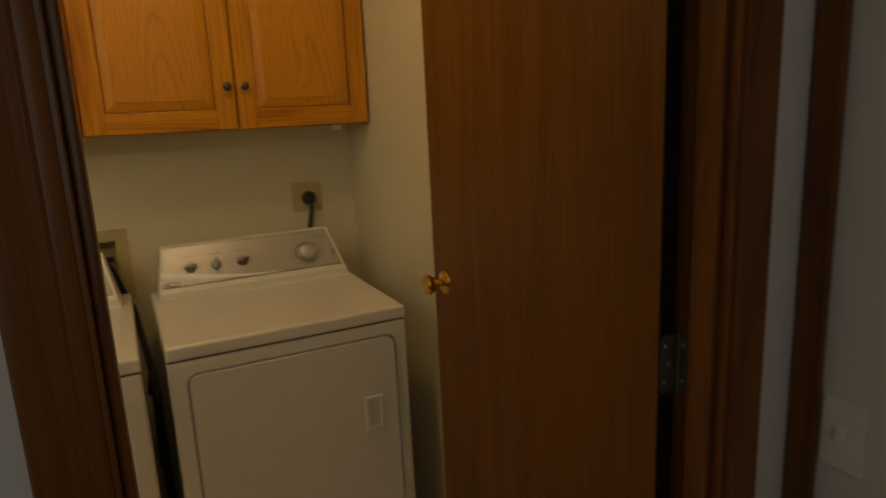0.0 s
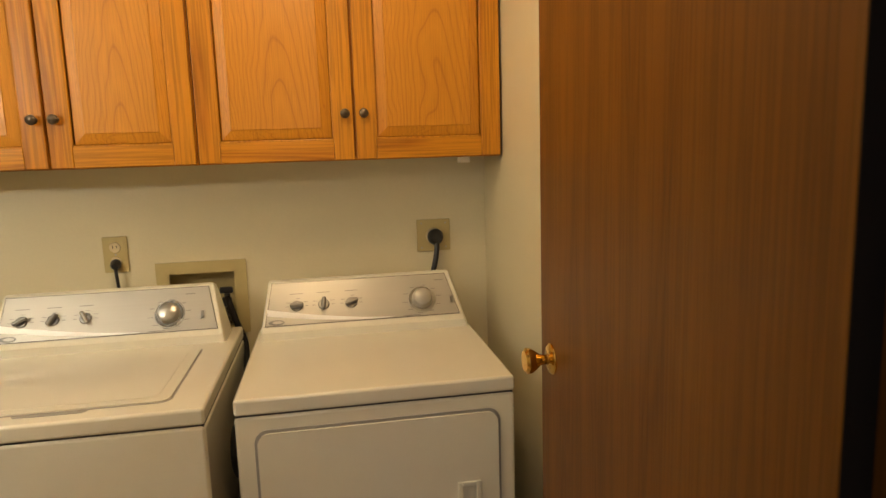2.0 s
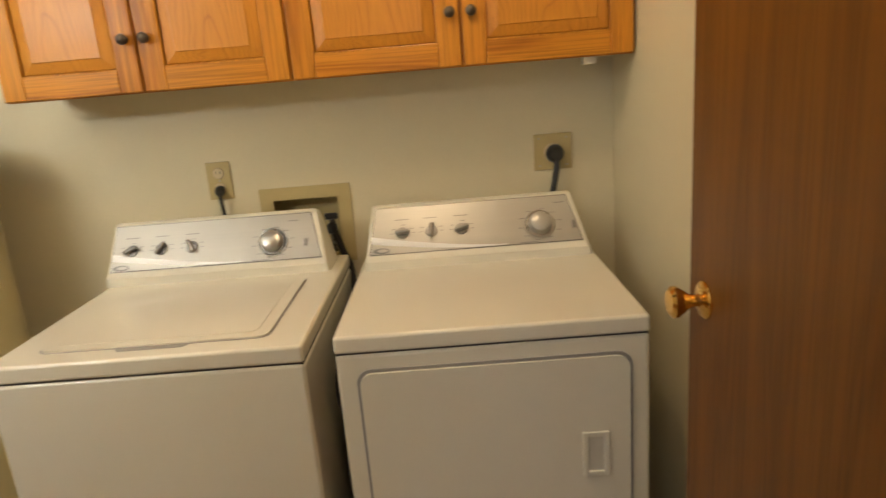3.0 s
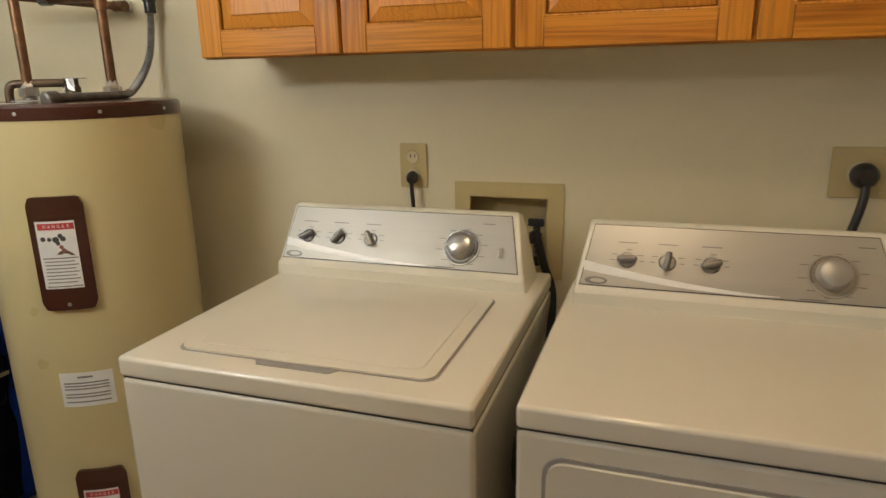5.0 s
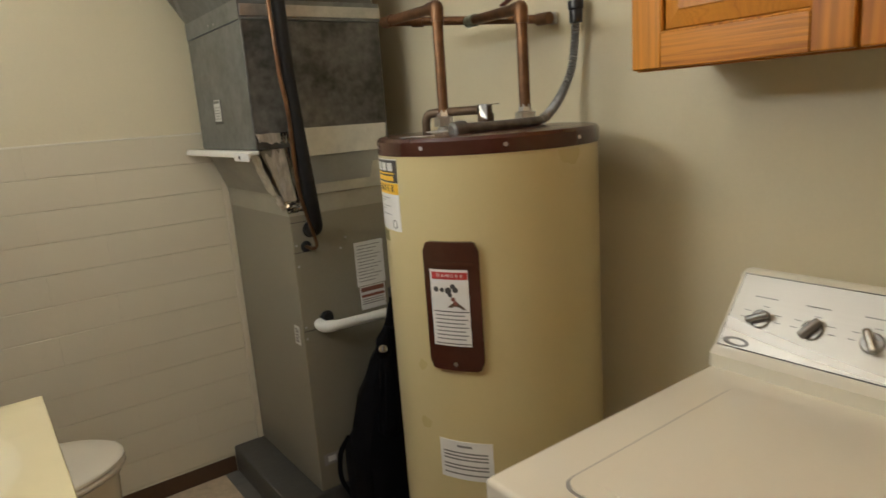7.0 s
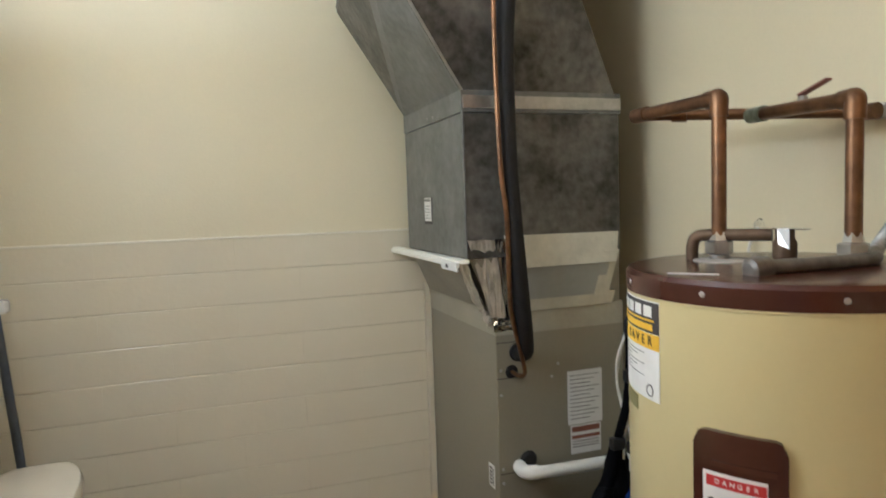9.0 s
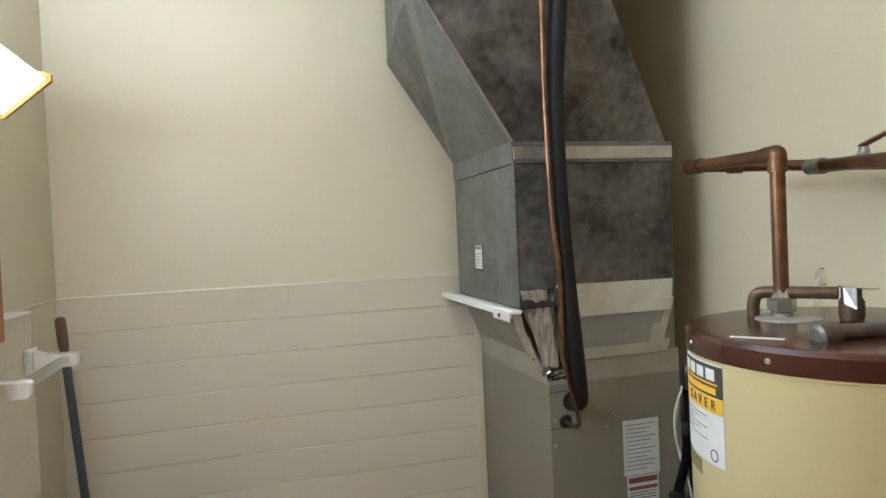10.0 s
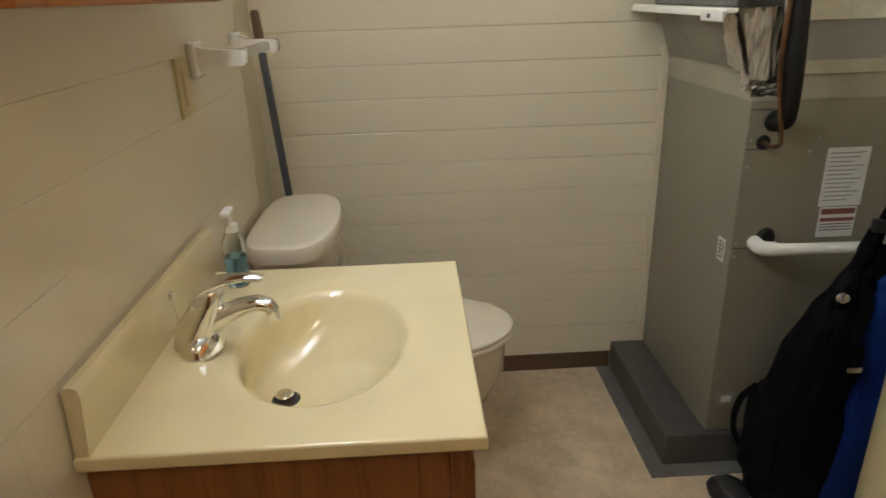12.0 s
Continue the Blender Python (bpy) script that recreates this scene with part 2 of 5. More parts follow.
GALV = material("galvanised_sheet", (0.19, 0.195, 0.188), 0.42, 0.5, vary=0.2, scale=9, grain=46, bump=0.03, fine=0.35, edge=0.18)
GALVSTAIN = material("stained_galvanised_sheet", (0.14, 0.133, 0.116), 0.46, 0.4, vary=0.38, scale=6, grain=40, bump=0.05, fine=0.35, edge=0.16)
FURNACE = material("grey_beige_cabinet_steel", (0.26, 0.237, 0.175), 0.36, 0.1, vary=0.05, scale=3, grain=120, bump=0.02)
TAPE = material("cream_tape", (0.62, 0.60, 0.50), 0.45, vary=0.08, scale=14, grain=70, bump=0.12)
FURNACETAPE = material("dull_beige_tape", (0.37, 0.345, 0.265), 0.4, vary=0.07, scale=12, grain=70, bump=0.08)
RECEPTACLE = material("ivory_receptacle", (0.66, 0.57, 0.37), 0.34, vary=0.03, scale=12)
FOIL = material("foil_tape", (0.70, 0.65, 0.57), 0.33, 0.6, vary=0.15, scale=24, grain=16, bump=0.35)
DARKFOIL = material("smooth_foil_tape", (0.40, 0.40, 0.39), 0.2, 0.95, vary=0.12, scale=20, grain=16, bump=0.1)
NECKSHEET = material("clean_galvanised_sheet", (0.42, 0.43, 0.41), 0.4, 0.3, vary=0.06, scale=8, grain=50, bump=0.02)
NECKSIDE = material("dull_neck_sheet", (0.30, 0.28, 0.225), 0.42, 0.2, vary=0.12, scale=9, grain=50, bump=0.03)
DULLBRASS = material("dull_brass", (0.13, 0.085, 0.05), 0.5, 0.5, vary=0.15, scale=30)
STRIPPAINT = material("scuffed_grey_floor_paint", (0.17, 0.16, 0.14), 0.45, vary=0.15, scale=8, grain=50, bump=0.08)
TANK = material("tan_tank_enamel", (0.56, 0.475, 0.245), 0.3, vary=0.02, scale=3, grain=140, bump=0.012, coat=0.2)
MAROON = material("brown_tank_plastic", (0.060, 0.019, 0.012), 0.24, vary=0.12, scale=8, bump=0.02, coat=0.2)
PAPER = material("label_paper", (0.74, 0.73, 0.70), 0.45, vary=0.04, scale=20)
INK = material("label_ink", (0.055, 0.05, 0.05), 0.5, vary=0.05)
RED = material("label_red", (0.45, 0.03, 0.03), 0.45, vary=0.05)
RUST = material("label_rust_red", (0.23, 0.08, 0.05), 0.5, vary=0.08)
YELLOW = material("label_yellow", (0.78, 0.47, 0.02), 0.45, vary=0.04)
BLACKRUBBER = material("black_foam_rubber", (0.014, 0.0135, 0.013), 0.62, vary=0.2, scale=25, grain=120, bump=0.12, spec=0.3)
BLACKPLASTIC = material("black_plastic", (0.02, 0.02, 0.021), 0.35, vary=0.1)
PVC = material("white_pvc", (0.76, 0.75, 0.71), 0.3, vary=0.03, scale=12)
WHITEMETAL = material("white_painted_steel", (0.76, 0.75, 0.72), 0.35, vary=0.04, scale=15)
BEIGEPLASTIC = material("almond_plastic", (0.52, 0.425, 0.205), 0.34, vary=0.03, scale=12)
MARBLE = material("cream_cultured_marble", (0.75, 0.655, 0.385), 0.13, vary=0.03, scale=5, grain=18, bump=0.0, coat=0.6)
PORCELAIN = material("bone_porcelain", (0.75, 0.685, 0.55), 0.1, vary=0.012, bump=0.0, coat=0.5)
CERAMIC = material("glazed_ceramic", (0.78, 0.75, 0.68), 0.14, vary=0.02, bump=0.0, coat=0.4)
POLE = material("slate_blue_pole", (0.085, 0.10, 0.125), 0.4, vary=0.1, scale=15)
POLEWOOD = material("dark_wood_grip", (0.16, 0.10, 0.055), 0.5, vary=0.2, scale=14, stretch=(1, 1, 0.15))
BAGCLOTH = material("black_nylon", (0.005, 0.005, 0.006), 0.6, vary=0.25, scale=12, grain=300, bump=0.15, spec=0.06)
BAGBLUE = material("royal_blue_nylon", (0.007, 0.024, 0.14), 0.6, vary=0.2, scale=12, grain=300, bump=0.15, spec=0.1)
FLEX = material("flexible_steel_conduit", (0.34, 0.34, 0.33), 0.42, 0.5, vary=0.15, scale=30)
SLEEVE = material("grey_conduit_sleeve", (0.16, 0.15, 0.135), 0.42, 0.3, vary=0.2, scale=30)
SOAP = glass("blue_soap", (0.25, 0.55, 0.85), 0.05)
CLEAR = glass("clear_plastic", (0.93, 0.95, 0.95), 0.05)
ACRYLIC = glass("frosted_acrylic", (0.92, 0.91, 0.87), 0.35)
MIRROR = material("mirror_silver", (0.9, 0.9, 0.9), 0.02, 1.0, vary=0.0, bump=0)
DIFFUSER = glow("lit_diffuser", (1.0, 0.93, 0.80), 9.0)

# ---- mesh helpers ----
ORIGIN = {}


def thing(name, at, label, category, group="", kind=""):
    ob = new(name)
    ob.empty_display_size = 0.05
    ob.location = at
    ORIGIN[ob.name] = Vector(at)
    return tagged(ob, label, category, group, kind)


def finish(bm, smooth=0.6):
    bmesh.ops.recalc_face_normals(bm, faces=bm.faces)
    if smooth:
        for f in bm.faces:
            f.smooth = True
        for e in bm.edges:
            if len(e.link_faces) == 2 and e.calc_face_angle(0) > smooth:
                e.smooth = False
    return bm


def part(name, bm, mat, parent=None, label="", smooth=0.6):
    """Links a bmesh, drawn in world places, as one mesh under a thing or a part."""
    finish(bm, smooth)
    at = ORIGIN[parent.name] if parent else Vector((0, 0, 0))
    if parent:
        bmesh.ops.translate(bm, verts=bm.verts, vec=-at)
    me = bpy.data.meshes.new(name)
    bm.to_mesh(me)
    bm.free()
    me.materials.append(mat)
    ob = new(name, me)
    if parent:
        ob.parent = parent
    if smooth and len(me.polygons) > 6:
        ob.modifiers.new("even_shading", "WEIGHTED_NORMAL").keep_sharp = True
    ORIGIN[ob.name] = at
    return tagged(ob, label) if label else ob


def setting(name, bm, mat, label, category, smooth=0.6):
    return tagged(part(name, bm, mat, None, "", smooth), label, category, "", "structure")


def box(x0, x1, y0, y1, z0, z1, bevel=0.0, seg=2, bm=None, only=None):
    out = bm or bmesh.new()
    b = bmesh.new()
    bmesh.ops.create_cube(b, size=1.0)
    for v in b.verts:
        v.co = Vector(((x0 + x1) / 2 + v.co.x * (x1 - x0), (y0 + y1) / 2 + v.co.y * (y1 - y0), (z0 + z1) / 2 + v.co.z * (z1 - z0)))
    if bevel:
        edges = [e for e in b.edges if not only or only(e)]
        bmesh.ops.bevel(b, geom=edges, offset=bevel, segments=seg, profile=0.5, affect="EDGES")
    me = bpy.data.meshes.new("t")
    b.to_mesh(me)
    b.free()
    out.from_mesh(me)
    bpy.data.meshes.remove(me)
    return out


def upright(e):
    return abs((e.verts[0].co - e.verts[1].co).z) > 0.9 * e.calc_length()


def turned(bm, m):
    bmesh.ops.transform(bm, matrix=m, verts=bm.verts)
    return bm


def lathe(profile, at=(0, 0, 0), axis=(0, 0, 1), seg=32, bm=None):
    """Turns a profile of (radius, height) round an axis."""
    bm = bm or bmesh.new()
    q = Vector((0, 0, 1)).rotation_difference(Vector(axis).normalized()).to_matrix()
    rings = []
    for r, h in profile:
        if r < 1e-5:
            rings.append([bm.verts.new(q @ Vector((0, 0, h)) + Vector(at))])
        else:
            rings.append([bm.verts.new(q @ Vector((r * math.cos(2 * math.pi * k / seg), r * math.sin(2 * math.pi * k / seg), h)) + Vector(at)) for k in range(seg)])
    for a, b in zip(rings, rings[1:]):
        for k in range(seg):
            j = (k + 1) % seg
            if len(a) == 1 and len(b) > 1:
                bm.faces.new((a[0], b[k], b[j]))
            elif len(b) == 1 and len(a) > 1:
                bm.faces.new((a[k], b[0], a[j]))
            elif len(a) > 1:
                bm.faces.new((a[k], b[k], b[j], a[j]))
    return bm


def rod(a, b, r, seg=20, cap=True, bm=None):
    a, b = Vector(a), Vector(b)
    d = (b - a).length
    prof = [(0, 0), (r, 0), (r, d), (0, d)] if cap else [(r, 0), (r, d)]
    return lathe(prof, a, b - a, seg, bm)


def curve(points, steps=10):
    """Points of a smooth line through the given ones."""
    p = [Vector(v) for v in points]
    p = [2 * p[0] - p[1]] + p + [2 * p[-1] - p[-2]]
    out = []
    for i in range(1, len(p) - 2):
        for k in range(steps):
            t = k / steps
            out.append(0.5 * (2 * p[i] + (p[i + 1] - p[i - 1]) * t + (2 * p[i - 1] - 5 * p[i] + 4 * p[i + 1] - p[i + 2]) * t * t + (3 * p[i] - p[i - 1] - 3 * p[i + 1] + p[i + 2]) * t ** 3))
    return out + [p[-2]]


def tube(points, r, seg=14, ribs=0.0, bm=None, flat=1.0):
    """A tube along a line; ribs: how far every other ring stands out."""
    bm = bm or bmesh.new()
    pts = [Vector(v) for v in points]
    up, rings = None, []
    for i, p in enumerate(pts):
        d = (pts[min(i + 1, len(pts) - 1)] - pts[max(i - 1, 0)]).normalized()
        if up is None:
            up = d.orthogonal().normalized()
        up = (up - d * up.dot(d)).normalized()
        side = d.cross(up)
        rr = r + (ribs if i % 2 else 0.0)
        rings.append([bm.verts.new(p + rr * (math.cos(2 * math.pi * k / seg) * up + flat * math.sin(2 * math.pi * k / seg) * side)) for k in range(seg)])
    for a, b in zip(rings, rings[1:]):
        for k in range(seg):
            j = (k + 1) % seg
            bm.faces.new((a[k], a[j], b[j], b[k]))
    bm.faces.new(rings[0][::-1])
    bm.faces.new(rings[-1])
    return bm


def loft(rings, caps=True, bm=None):
    bm = bm or bmesh.new()
    rows = [[bm.verts.new(v) for v in ring] for ring in rings]
    for a, b in zip(rows, rows[1:]):
        for k in range(len(a)):
            j = (k + 1) % len(a)
            bm.faces.new((a[k], a[j], b[j], b[k]))
    if caps:
        bm.faces.new(rows[0][::-1])
        bm.faces.new(rows[-1])
    return bm


def quadring(x0, x1, y0, y1, z):
    return [(x0, y0, z), (x1, y0, z), (x1, y1, z), (x0, y1, z)]


def slab(corners, depth):
    """A thin sheet with thickness: four corners, pushed back along its normal."""
    c = [Vector(v) for v in corners]
    n = (c[1] - c[0]).cross(c[3] - c[0]).normalized() * depth
    return loft([c, [v - n for v in c]])


def letters(name, text, size, m, mat, parent, label=""):
    """Raised lettering in the built-in font."""
    cu = bpy.data.curves.new("t", "FONT")
    cu.body, cu.size, cu.extrude, cu.align_x, cu.align_y = text, size, 0.0004, "CENTER", "CENTER"
    tmp = new("t", cu)
    me = bpy.data.meshes.new_from_object(tmp)
    bpy.data.objects.remove(tmp)
    bpy.data.curves.remove(cu)
    bm = bmesh.new()
    bm.from_mesh(me)
    bpy.data.meshes.remove(me)
    return part(name, turned(bm, m), mat, parent, label, 0)

# ---- the setting ----
W, E_, N, S = -2.232, 1.206, 2.985, 1.215     # faces of the room's walls
HALL, CEILING, BLOCKTOP = 1.085, 2.42, 1.377
SU, STEP = 1.163, -1.84                        # south wall above the blocks and in its corner recess, and where the recess begins
JL, JR, HEAD = 0.322, 1.113, 2.05             # doorway between the jambs, and its head

setting("floor", box(W - 0.2, E_ + 0.2, S - 0.11, N + 0.2, -0.1, 0.0), FLOOR, "mottled tan vinyl floor of the laundry bathroom", "floor")
setting("hall_floor", box(-0.75, 1.45, -0.75, S - 0.11, -0.1, 0.0), CARPET, "dim brown carpet of the hall", "floor")
setting("ceiling", box(W - 0.2, E_ + 0.2, -0.75, N + 0.2, CEILING, CEILING + 0.1), CEIL, "off-white painted ceiling", "ceiling")
b = box(W - 0.2, 0.067 + 0.02, N, N + 0.15, 0, CEILING)
box(0.36 - 0.02, E_ + 0.2, N, N + 0.15, 0, CEILING, bm=b)
box(0.087, 0.34, N, N + 0.15, 0, 0.885, bm=b)
box(0.087, 0.34, N, N + 0.15, 1.10, CEILING, bm=b)
box(0.087, 0.34, N + 0.08, N + 0.15, 0.885, 1.10, bm=b)
setting("wall_north", b, WALL, "smooth cream painted wall behind the machines", "wall")
setting("wall_east", box(E_, E_ + 0.15, S, N, 0, CEILING), WALL, "smooth cream painted wall beside the dryer", "wall")
setting("wall_west", box(W - 0.2, W - 0.010, S - 0.11, N, 0, CEILING), WALL, "cream painted wall, smooth above and block below", "wall")
b = box(W - 0.010, JL - 0.08, HALL, SU, 0, CEILING)
box(JL - 0.08, JL - 0.02, HALL, S - 0.010, 0, CEILING, bm=b)
box(JR + 0.02, E_ + 0.2, HALL, S - 0.010, 0, CEILING, bm=b)
box(JL - 0.02, JR + 0.02, HALL, S - 0.010, HEAD + 0.02, CEILING, bm=b)
setting("wall_south", b, WALL, "cream painted wall with the doorway", "wall")
b = box(-0.75, -0.6, -0.75, HALL, 0, CEILING)
setting("hall_wall_west", b, HALLWALL, "pale grey hall wall", "wall")
setting("hall_wall_south", box(-0.6, 1.45, -0.75, -0.6, 0, CEILING), HALLWALL, "pale grey hall wall", "wall")
setting("hall_wall_east", box(1.275, 1.45, -0.6, HALL, 0, CEILING), HALLWALL, "pale grey hall wall with a stained trim strip", "wall")
setting("hall_wall_north", box(-0.6, JL - 0.02, HALL - 0.006, HALL, 0, CEILING), HALLWALL, "pale grey hall wall beside the doorway", "wall")
b = box(JR + 0.02, 1.275, HALL - 0.006, HALL, 0, CEILING)
setting("hall_wall_corner", b, HALLWALL, "pale grey hall wall beside the doorway", "wall")
# beads paler than the blocks: light on the ledge put into the colour
setting("block_cap", box(W - 0.0102, W + 0.0022, SU + 0.003, 2.6, BLOCKTOP - 0.004, BLOCKTOP + 0.0025, 0.002), LEDGELIGHT, "pale bead standing in for light caught along the top of the blocks", "trim")
setting("block_cap", box(STEP - 0.001, JL - 0.081, SU + 0.0005, S + 0.0022, BLOCKTOP - 0.004, BLOCKTOP + 0.0025, 0.002), LEDGELIGHT, "pale bead standing in for light caught along the top of the blocks", "trim")
setting("block_cap", box(W + 0.003, STEP - 0.0015, SU - 0.0005, SU + 0.0022, BLOCKTOP - 0.004, BLOCKTOP + 0.0025, 0.002), LEDGELIGHT, "pale bead standing in for light caught along the top of the blocks", "trim")
setting("hall_trim", box(1.257, 1.275, 1.030, 1.073, 0, 2.1, 0.004), TRIM, "dark-stained upright trim in the hall corner", "trim")
setting("baseboard", box(W, W + 0.006, SU + 0.006, 2.371, 0, 0.068, 0.002), BROWNVINYL, "brown vinyl baseboard under the block wall", "baseboard")
setting("baseboard", box(W + 0.006, STEP, SU, SU + 0.006, 0, 0.068, 0.002), BROWNVINYL, "brown vinyl baseboard under the block wall", "baseboard")


def door_frame():
    f = thing("door_frame", ((JL + JR) / 2, S, 0), "dark-stained wooden door frame with moulded casing", "door frame", "", "structure")
    y0, y1 = HALL - 0.010, S - 0.024
    for x0, x1 in ((JL - 0.02, JL), (JR, JR + 0.02)):
        part("jamb", box(x0, x1, y0, y1, 0, HEAD, 0.002), TRIM, f)
    part("head_jamb", box(JL - 0.02, JR + 0.02, y0, y1, HEAD, HEAD + 0.02, 0.002), TRIM, f)
    for x0, x1 in ((JL, JL + 0.011), (JR - 0.011, JR)):
        part("door_stop", box(x0, x1, HALL + 0.008, 1.138, 0, HEAD, 0.003), TRIM, f)
    # moulded casing on both faces: a flat board, a raised inner bead and a thicker outer back-band
    for face, sgn in ((HALL - 0.006, -1), (S, 1)):
        for side, edge in ((-1, JL - 0.006), (1, JR + 0.006)):
            if sgn == 1 and side == 1:
                continue
            w = 0.06
            prof = [(0, 0), (0, 0.008), (0.006, 0.011), (0.014, 0.011), (0.018, 0.008), (0.036, 0.011), (0.046, 0.016), (w - 0.002, 0.016), (w, 0.013), (w, 0)]
            bm = loft([[(edge + side * u, face + sgn * v, z) for u, v in prof] for z in (0, HEAD + 0.07)])
            part("casing", bm, TRIM, f)
        prof = [(0, 0), (0, 0.008), (0.006, 0.011), (0.014, 0.011), (0.018, 0.008), (0.036, 0.011), (0.046, 0.016), (0.058, 0.016), (0.06, 0)]
        bm = loft([[(x, face + sgn * v, HEAD + 0.008 + u) for u, v in prof] for x in (JL - 0.006, JR + 0.006)])
        part("head_casing", bm, TRIM, f)
    return f


def room_door():
    """Flush door, swung fully open against the wall beside the dryer."""
    x0, x1, y0, y1 = 1.072, 1.107, 1.168, 1.968
    d = thing("door_1", (x1, y0, 0.012), "flush stained wooden door standing open against the wall", "door", "", "structure")
    part("leaf", box(x0, x1, y0, y1, 0.012, 2.035, 0.002), DOORWOOD, d)
    # the jamb's shade on the hinge edge, put in as a dark band
    part("edge_band", box(x0 + 0.0015, x1 - 0.0015, y0 - 0.0012, y0 - 0.0001, 0.014, 2.033), EDGESHADE, d, "hinge edge with its shade put in as near-black colour")
    for z in (0.22, 1.068, 1.83):
        along_y = lambda e: abs((e.verts[0].co - e.verts[1].co).y) > 0.9 * e.calc_length()
        along_x = lambda e: abs((e.verts[0].co - e.verts[1].co).x) > 0.9 * e.calc_length()
        h = part("hinge", box(x0 + 0.003, x1, y0 - 0.0036, y0 - 0.0012, z - 0.048, z + 0.048, 0.009, 3, None, along_y), HINGE, d, "dull steel butt hinge")
        part("hinge_leaf", box(JR - 0.0028, JR - 0.0005, 1.143, 1.180, z - 0.048, z + 0.048, 0.009, 3, None, along_x), HINGE, h)
        part("hinge_pin", rod((1.1085, y0 - 0.006, z - 0.050), (1.1085, y0 - 0.006, z + 0.050), 0.0042, 12), HINGE, h)
        for dz in (-0.03, 0.0, 0.03):
            part("hinge_screw", lathe([(0, 0.001), (0.003, 0.0006), (0.0036, 0)], (x0 + 0.012 + (0.008 if dz == 0 else 0), y0 - 0.0036, z + dz), (0, -1, 0), 10), STEEL, h)
            part("hinge_screw", lathe([(0, 0.001), (0.003, 0.0006), (0.0036, 0)], (JR - 0.0028, 1.154 + (0.008 if dz == 0 else 0), z + dz), (-1, 0, 0), 10), STEEL, h)
    for sx, sgn in ((x0, -1), (x1, 1)):
        k = part("door_knob", lathe([(0, 0.058), (0.020, 0.057), (0.0265, 0.052), (0.026, 0.045), (0.019, 0.034), (0.011, 0.024), (0.0095, 0.012), (0.011, 0.009), (0.011, 0.002)], (sx, 1.905, 1.043), (sgn, 0, 0), 28), BRASS, d, "polished brass door knob")
        part("rose", lathe([(0, 0.009), (0.012, 0.009), (0.027, 0.006), (0.031, 0.002), (0.031, 0)], (sx, 1.905, 1.043), (sgn, 0, 0), 28), BRASS, k)
    part("latch_plate", box(x0 + 0.005, x0 + 0.03, y1, y1 + 0.0015, 1.015, 1.072), BRASS, d)
    k = part("robe_hook", lathe([(0, 0.012), (0.010, 0.010), (0.013, 0.0)], (x0 + 0.02, y1, 1.70), (0, 1, 0), 14), BRONZE, d)
    return d


door_frame()
room_door()


# ---- laundry ----
def cabinet_door(x0, x1, z0, z1, y, knob_x, parent):
    """Raised-panel door: two stiles, two rails, a bevelled field and a knob."""
    w, t = 0.061, 0.02
    d = part("door", box(x0, x0 + w, y, y + t, z0, z1, 0.004), OAK, parent)
    part("stile", box(x1 - w, x1, y, y + t, z0, z1, 0.004), OAK, d)
    for a, c in ((z0, z0 + w), (z1 - w, z1)):
        part("rail", box(x0 + w, x1 - w, y + 0.0005, y + t, a, c, 0.003), OAKRAIL, d)
    u0, u1, v0, v1 = x0 + w, x1 - w, z0 + w, z1 - w
    rings = []
    for inset, depth in ((0, 0.013), (0.004, 0.013), (0.006, 0.010), (0.034, 0.0035), (0.036, 0.001), (0.05, 0.001)):
        rings.append([(u0 + inset, y + depth, v0 + inset), (u1 - inset, y + depth, v0 + inset), (u1 - inset, y + depth, v1 - inset), (u0 + inset, y + depth, v1 - inset)])
    part("panel", loft(rings), OAKPANEL, d, "", 0.2)
    # quarter-round along the inner edge of the frame
    bm = tube([(u0, y + 0.004, v0), (u1, y + 0.004, v0)], 0.0035, 8)
    for a, c in (((u0, y + 0.004, v1), (u1, y + 0.004, v1)), ((u0, y + 0.004, v0), (u0, y + 0.004, v1)), ((u1, y + 0.004, v0), (u1, y + 0.004, v1))):
        tube([a, c], 0.0035, 8, bm=bm)
    part("moulding", bm, OAK, d)
    part("knob", lathe([(0, 0.026), (0.008, 0.0255), (0.0135, 0.022), (0.0145, 0.018), (0.012, 0.014), (0.006, 0.010), (0.006, 0.003), (0.011, 0.0)], (knob_x, y, 1.583), (0, -1, 0), 20), BRONZE, d, "dark bronze round knob")


def wall_cabinet(x0, x1, split, label):
    z0, z1, y0 = 1.443, 2.205, 2.742
    c = thing("wall_cabinet", ((x0 + x1) / 2, N, z0), label, "cabinet", "oak wall cabinets over the machines")
    part("body", box(x0, x1, y0, N - 0.001, z0 + 0.012, z1, 0.001), OAK, c)
    part("underside", box(x0 + 0.014, x1 - 0.014, y0 + 0.016, N - 0.002, z0 + 0.008, z0 + 0.0118), OAKIN, c, "pale unfinished underside")
    part("face_frame", box(x0, x1, y0 - 0.0005, y0 + 0.016, z0, z0 + 0.0118, 0.001), OAKRAIL, c)
    cabinet_door(x0 + 0.003, split - 0.0035, z0 + 0.003, z1 - 0.004, y0 - 0.021, split - 0.028, c)
    cabinet_door(split + 0.0035, x1 - 0.003, z0 + 0.003, z1 - 0.004, y0 - 0.021, split + 0.028, c)
    return c


wall_cabinet(-0.506, 0.279, -0.120, "golden oak two-door wall cabinet above the washing machine")
wall_cabinet(0.281, 1.2, 0.741, "wide golden oak two-door wall cabinet above the dryer")
c = thing("cabinet_bumper", (1.09, 2.78, 1.424), "small cream bracket under the wall cabinet", "bracket")
part("bracket", box(1.07, 1.105, 2.76, 2.80, 1.424, 1.4508, 0.003), CREAMPLASTIC, c)


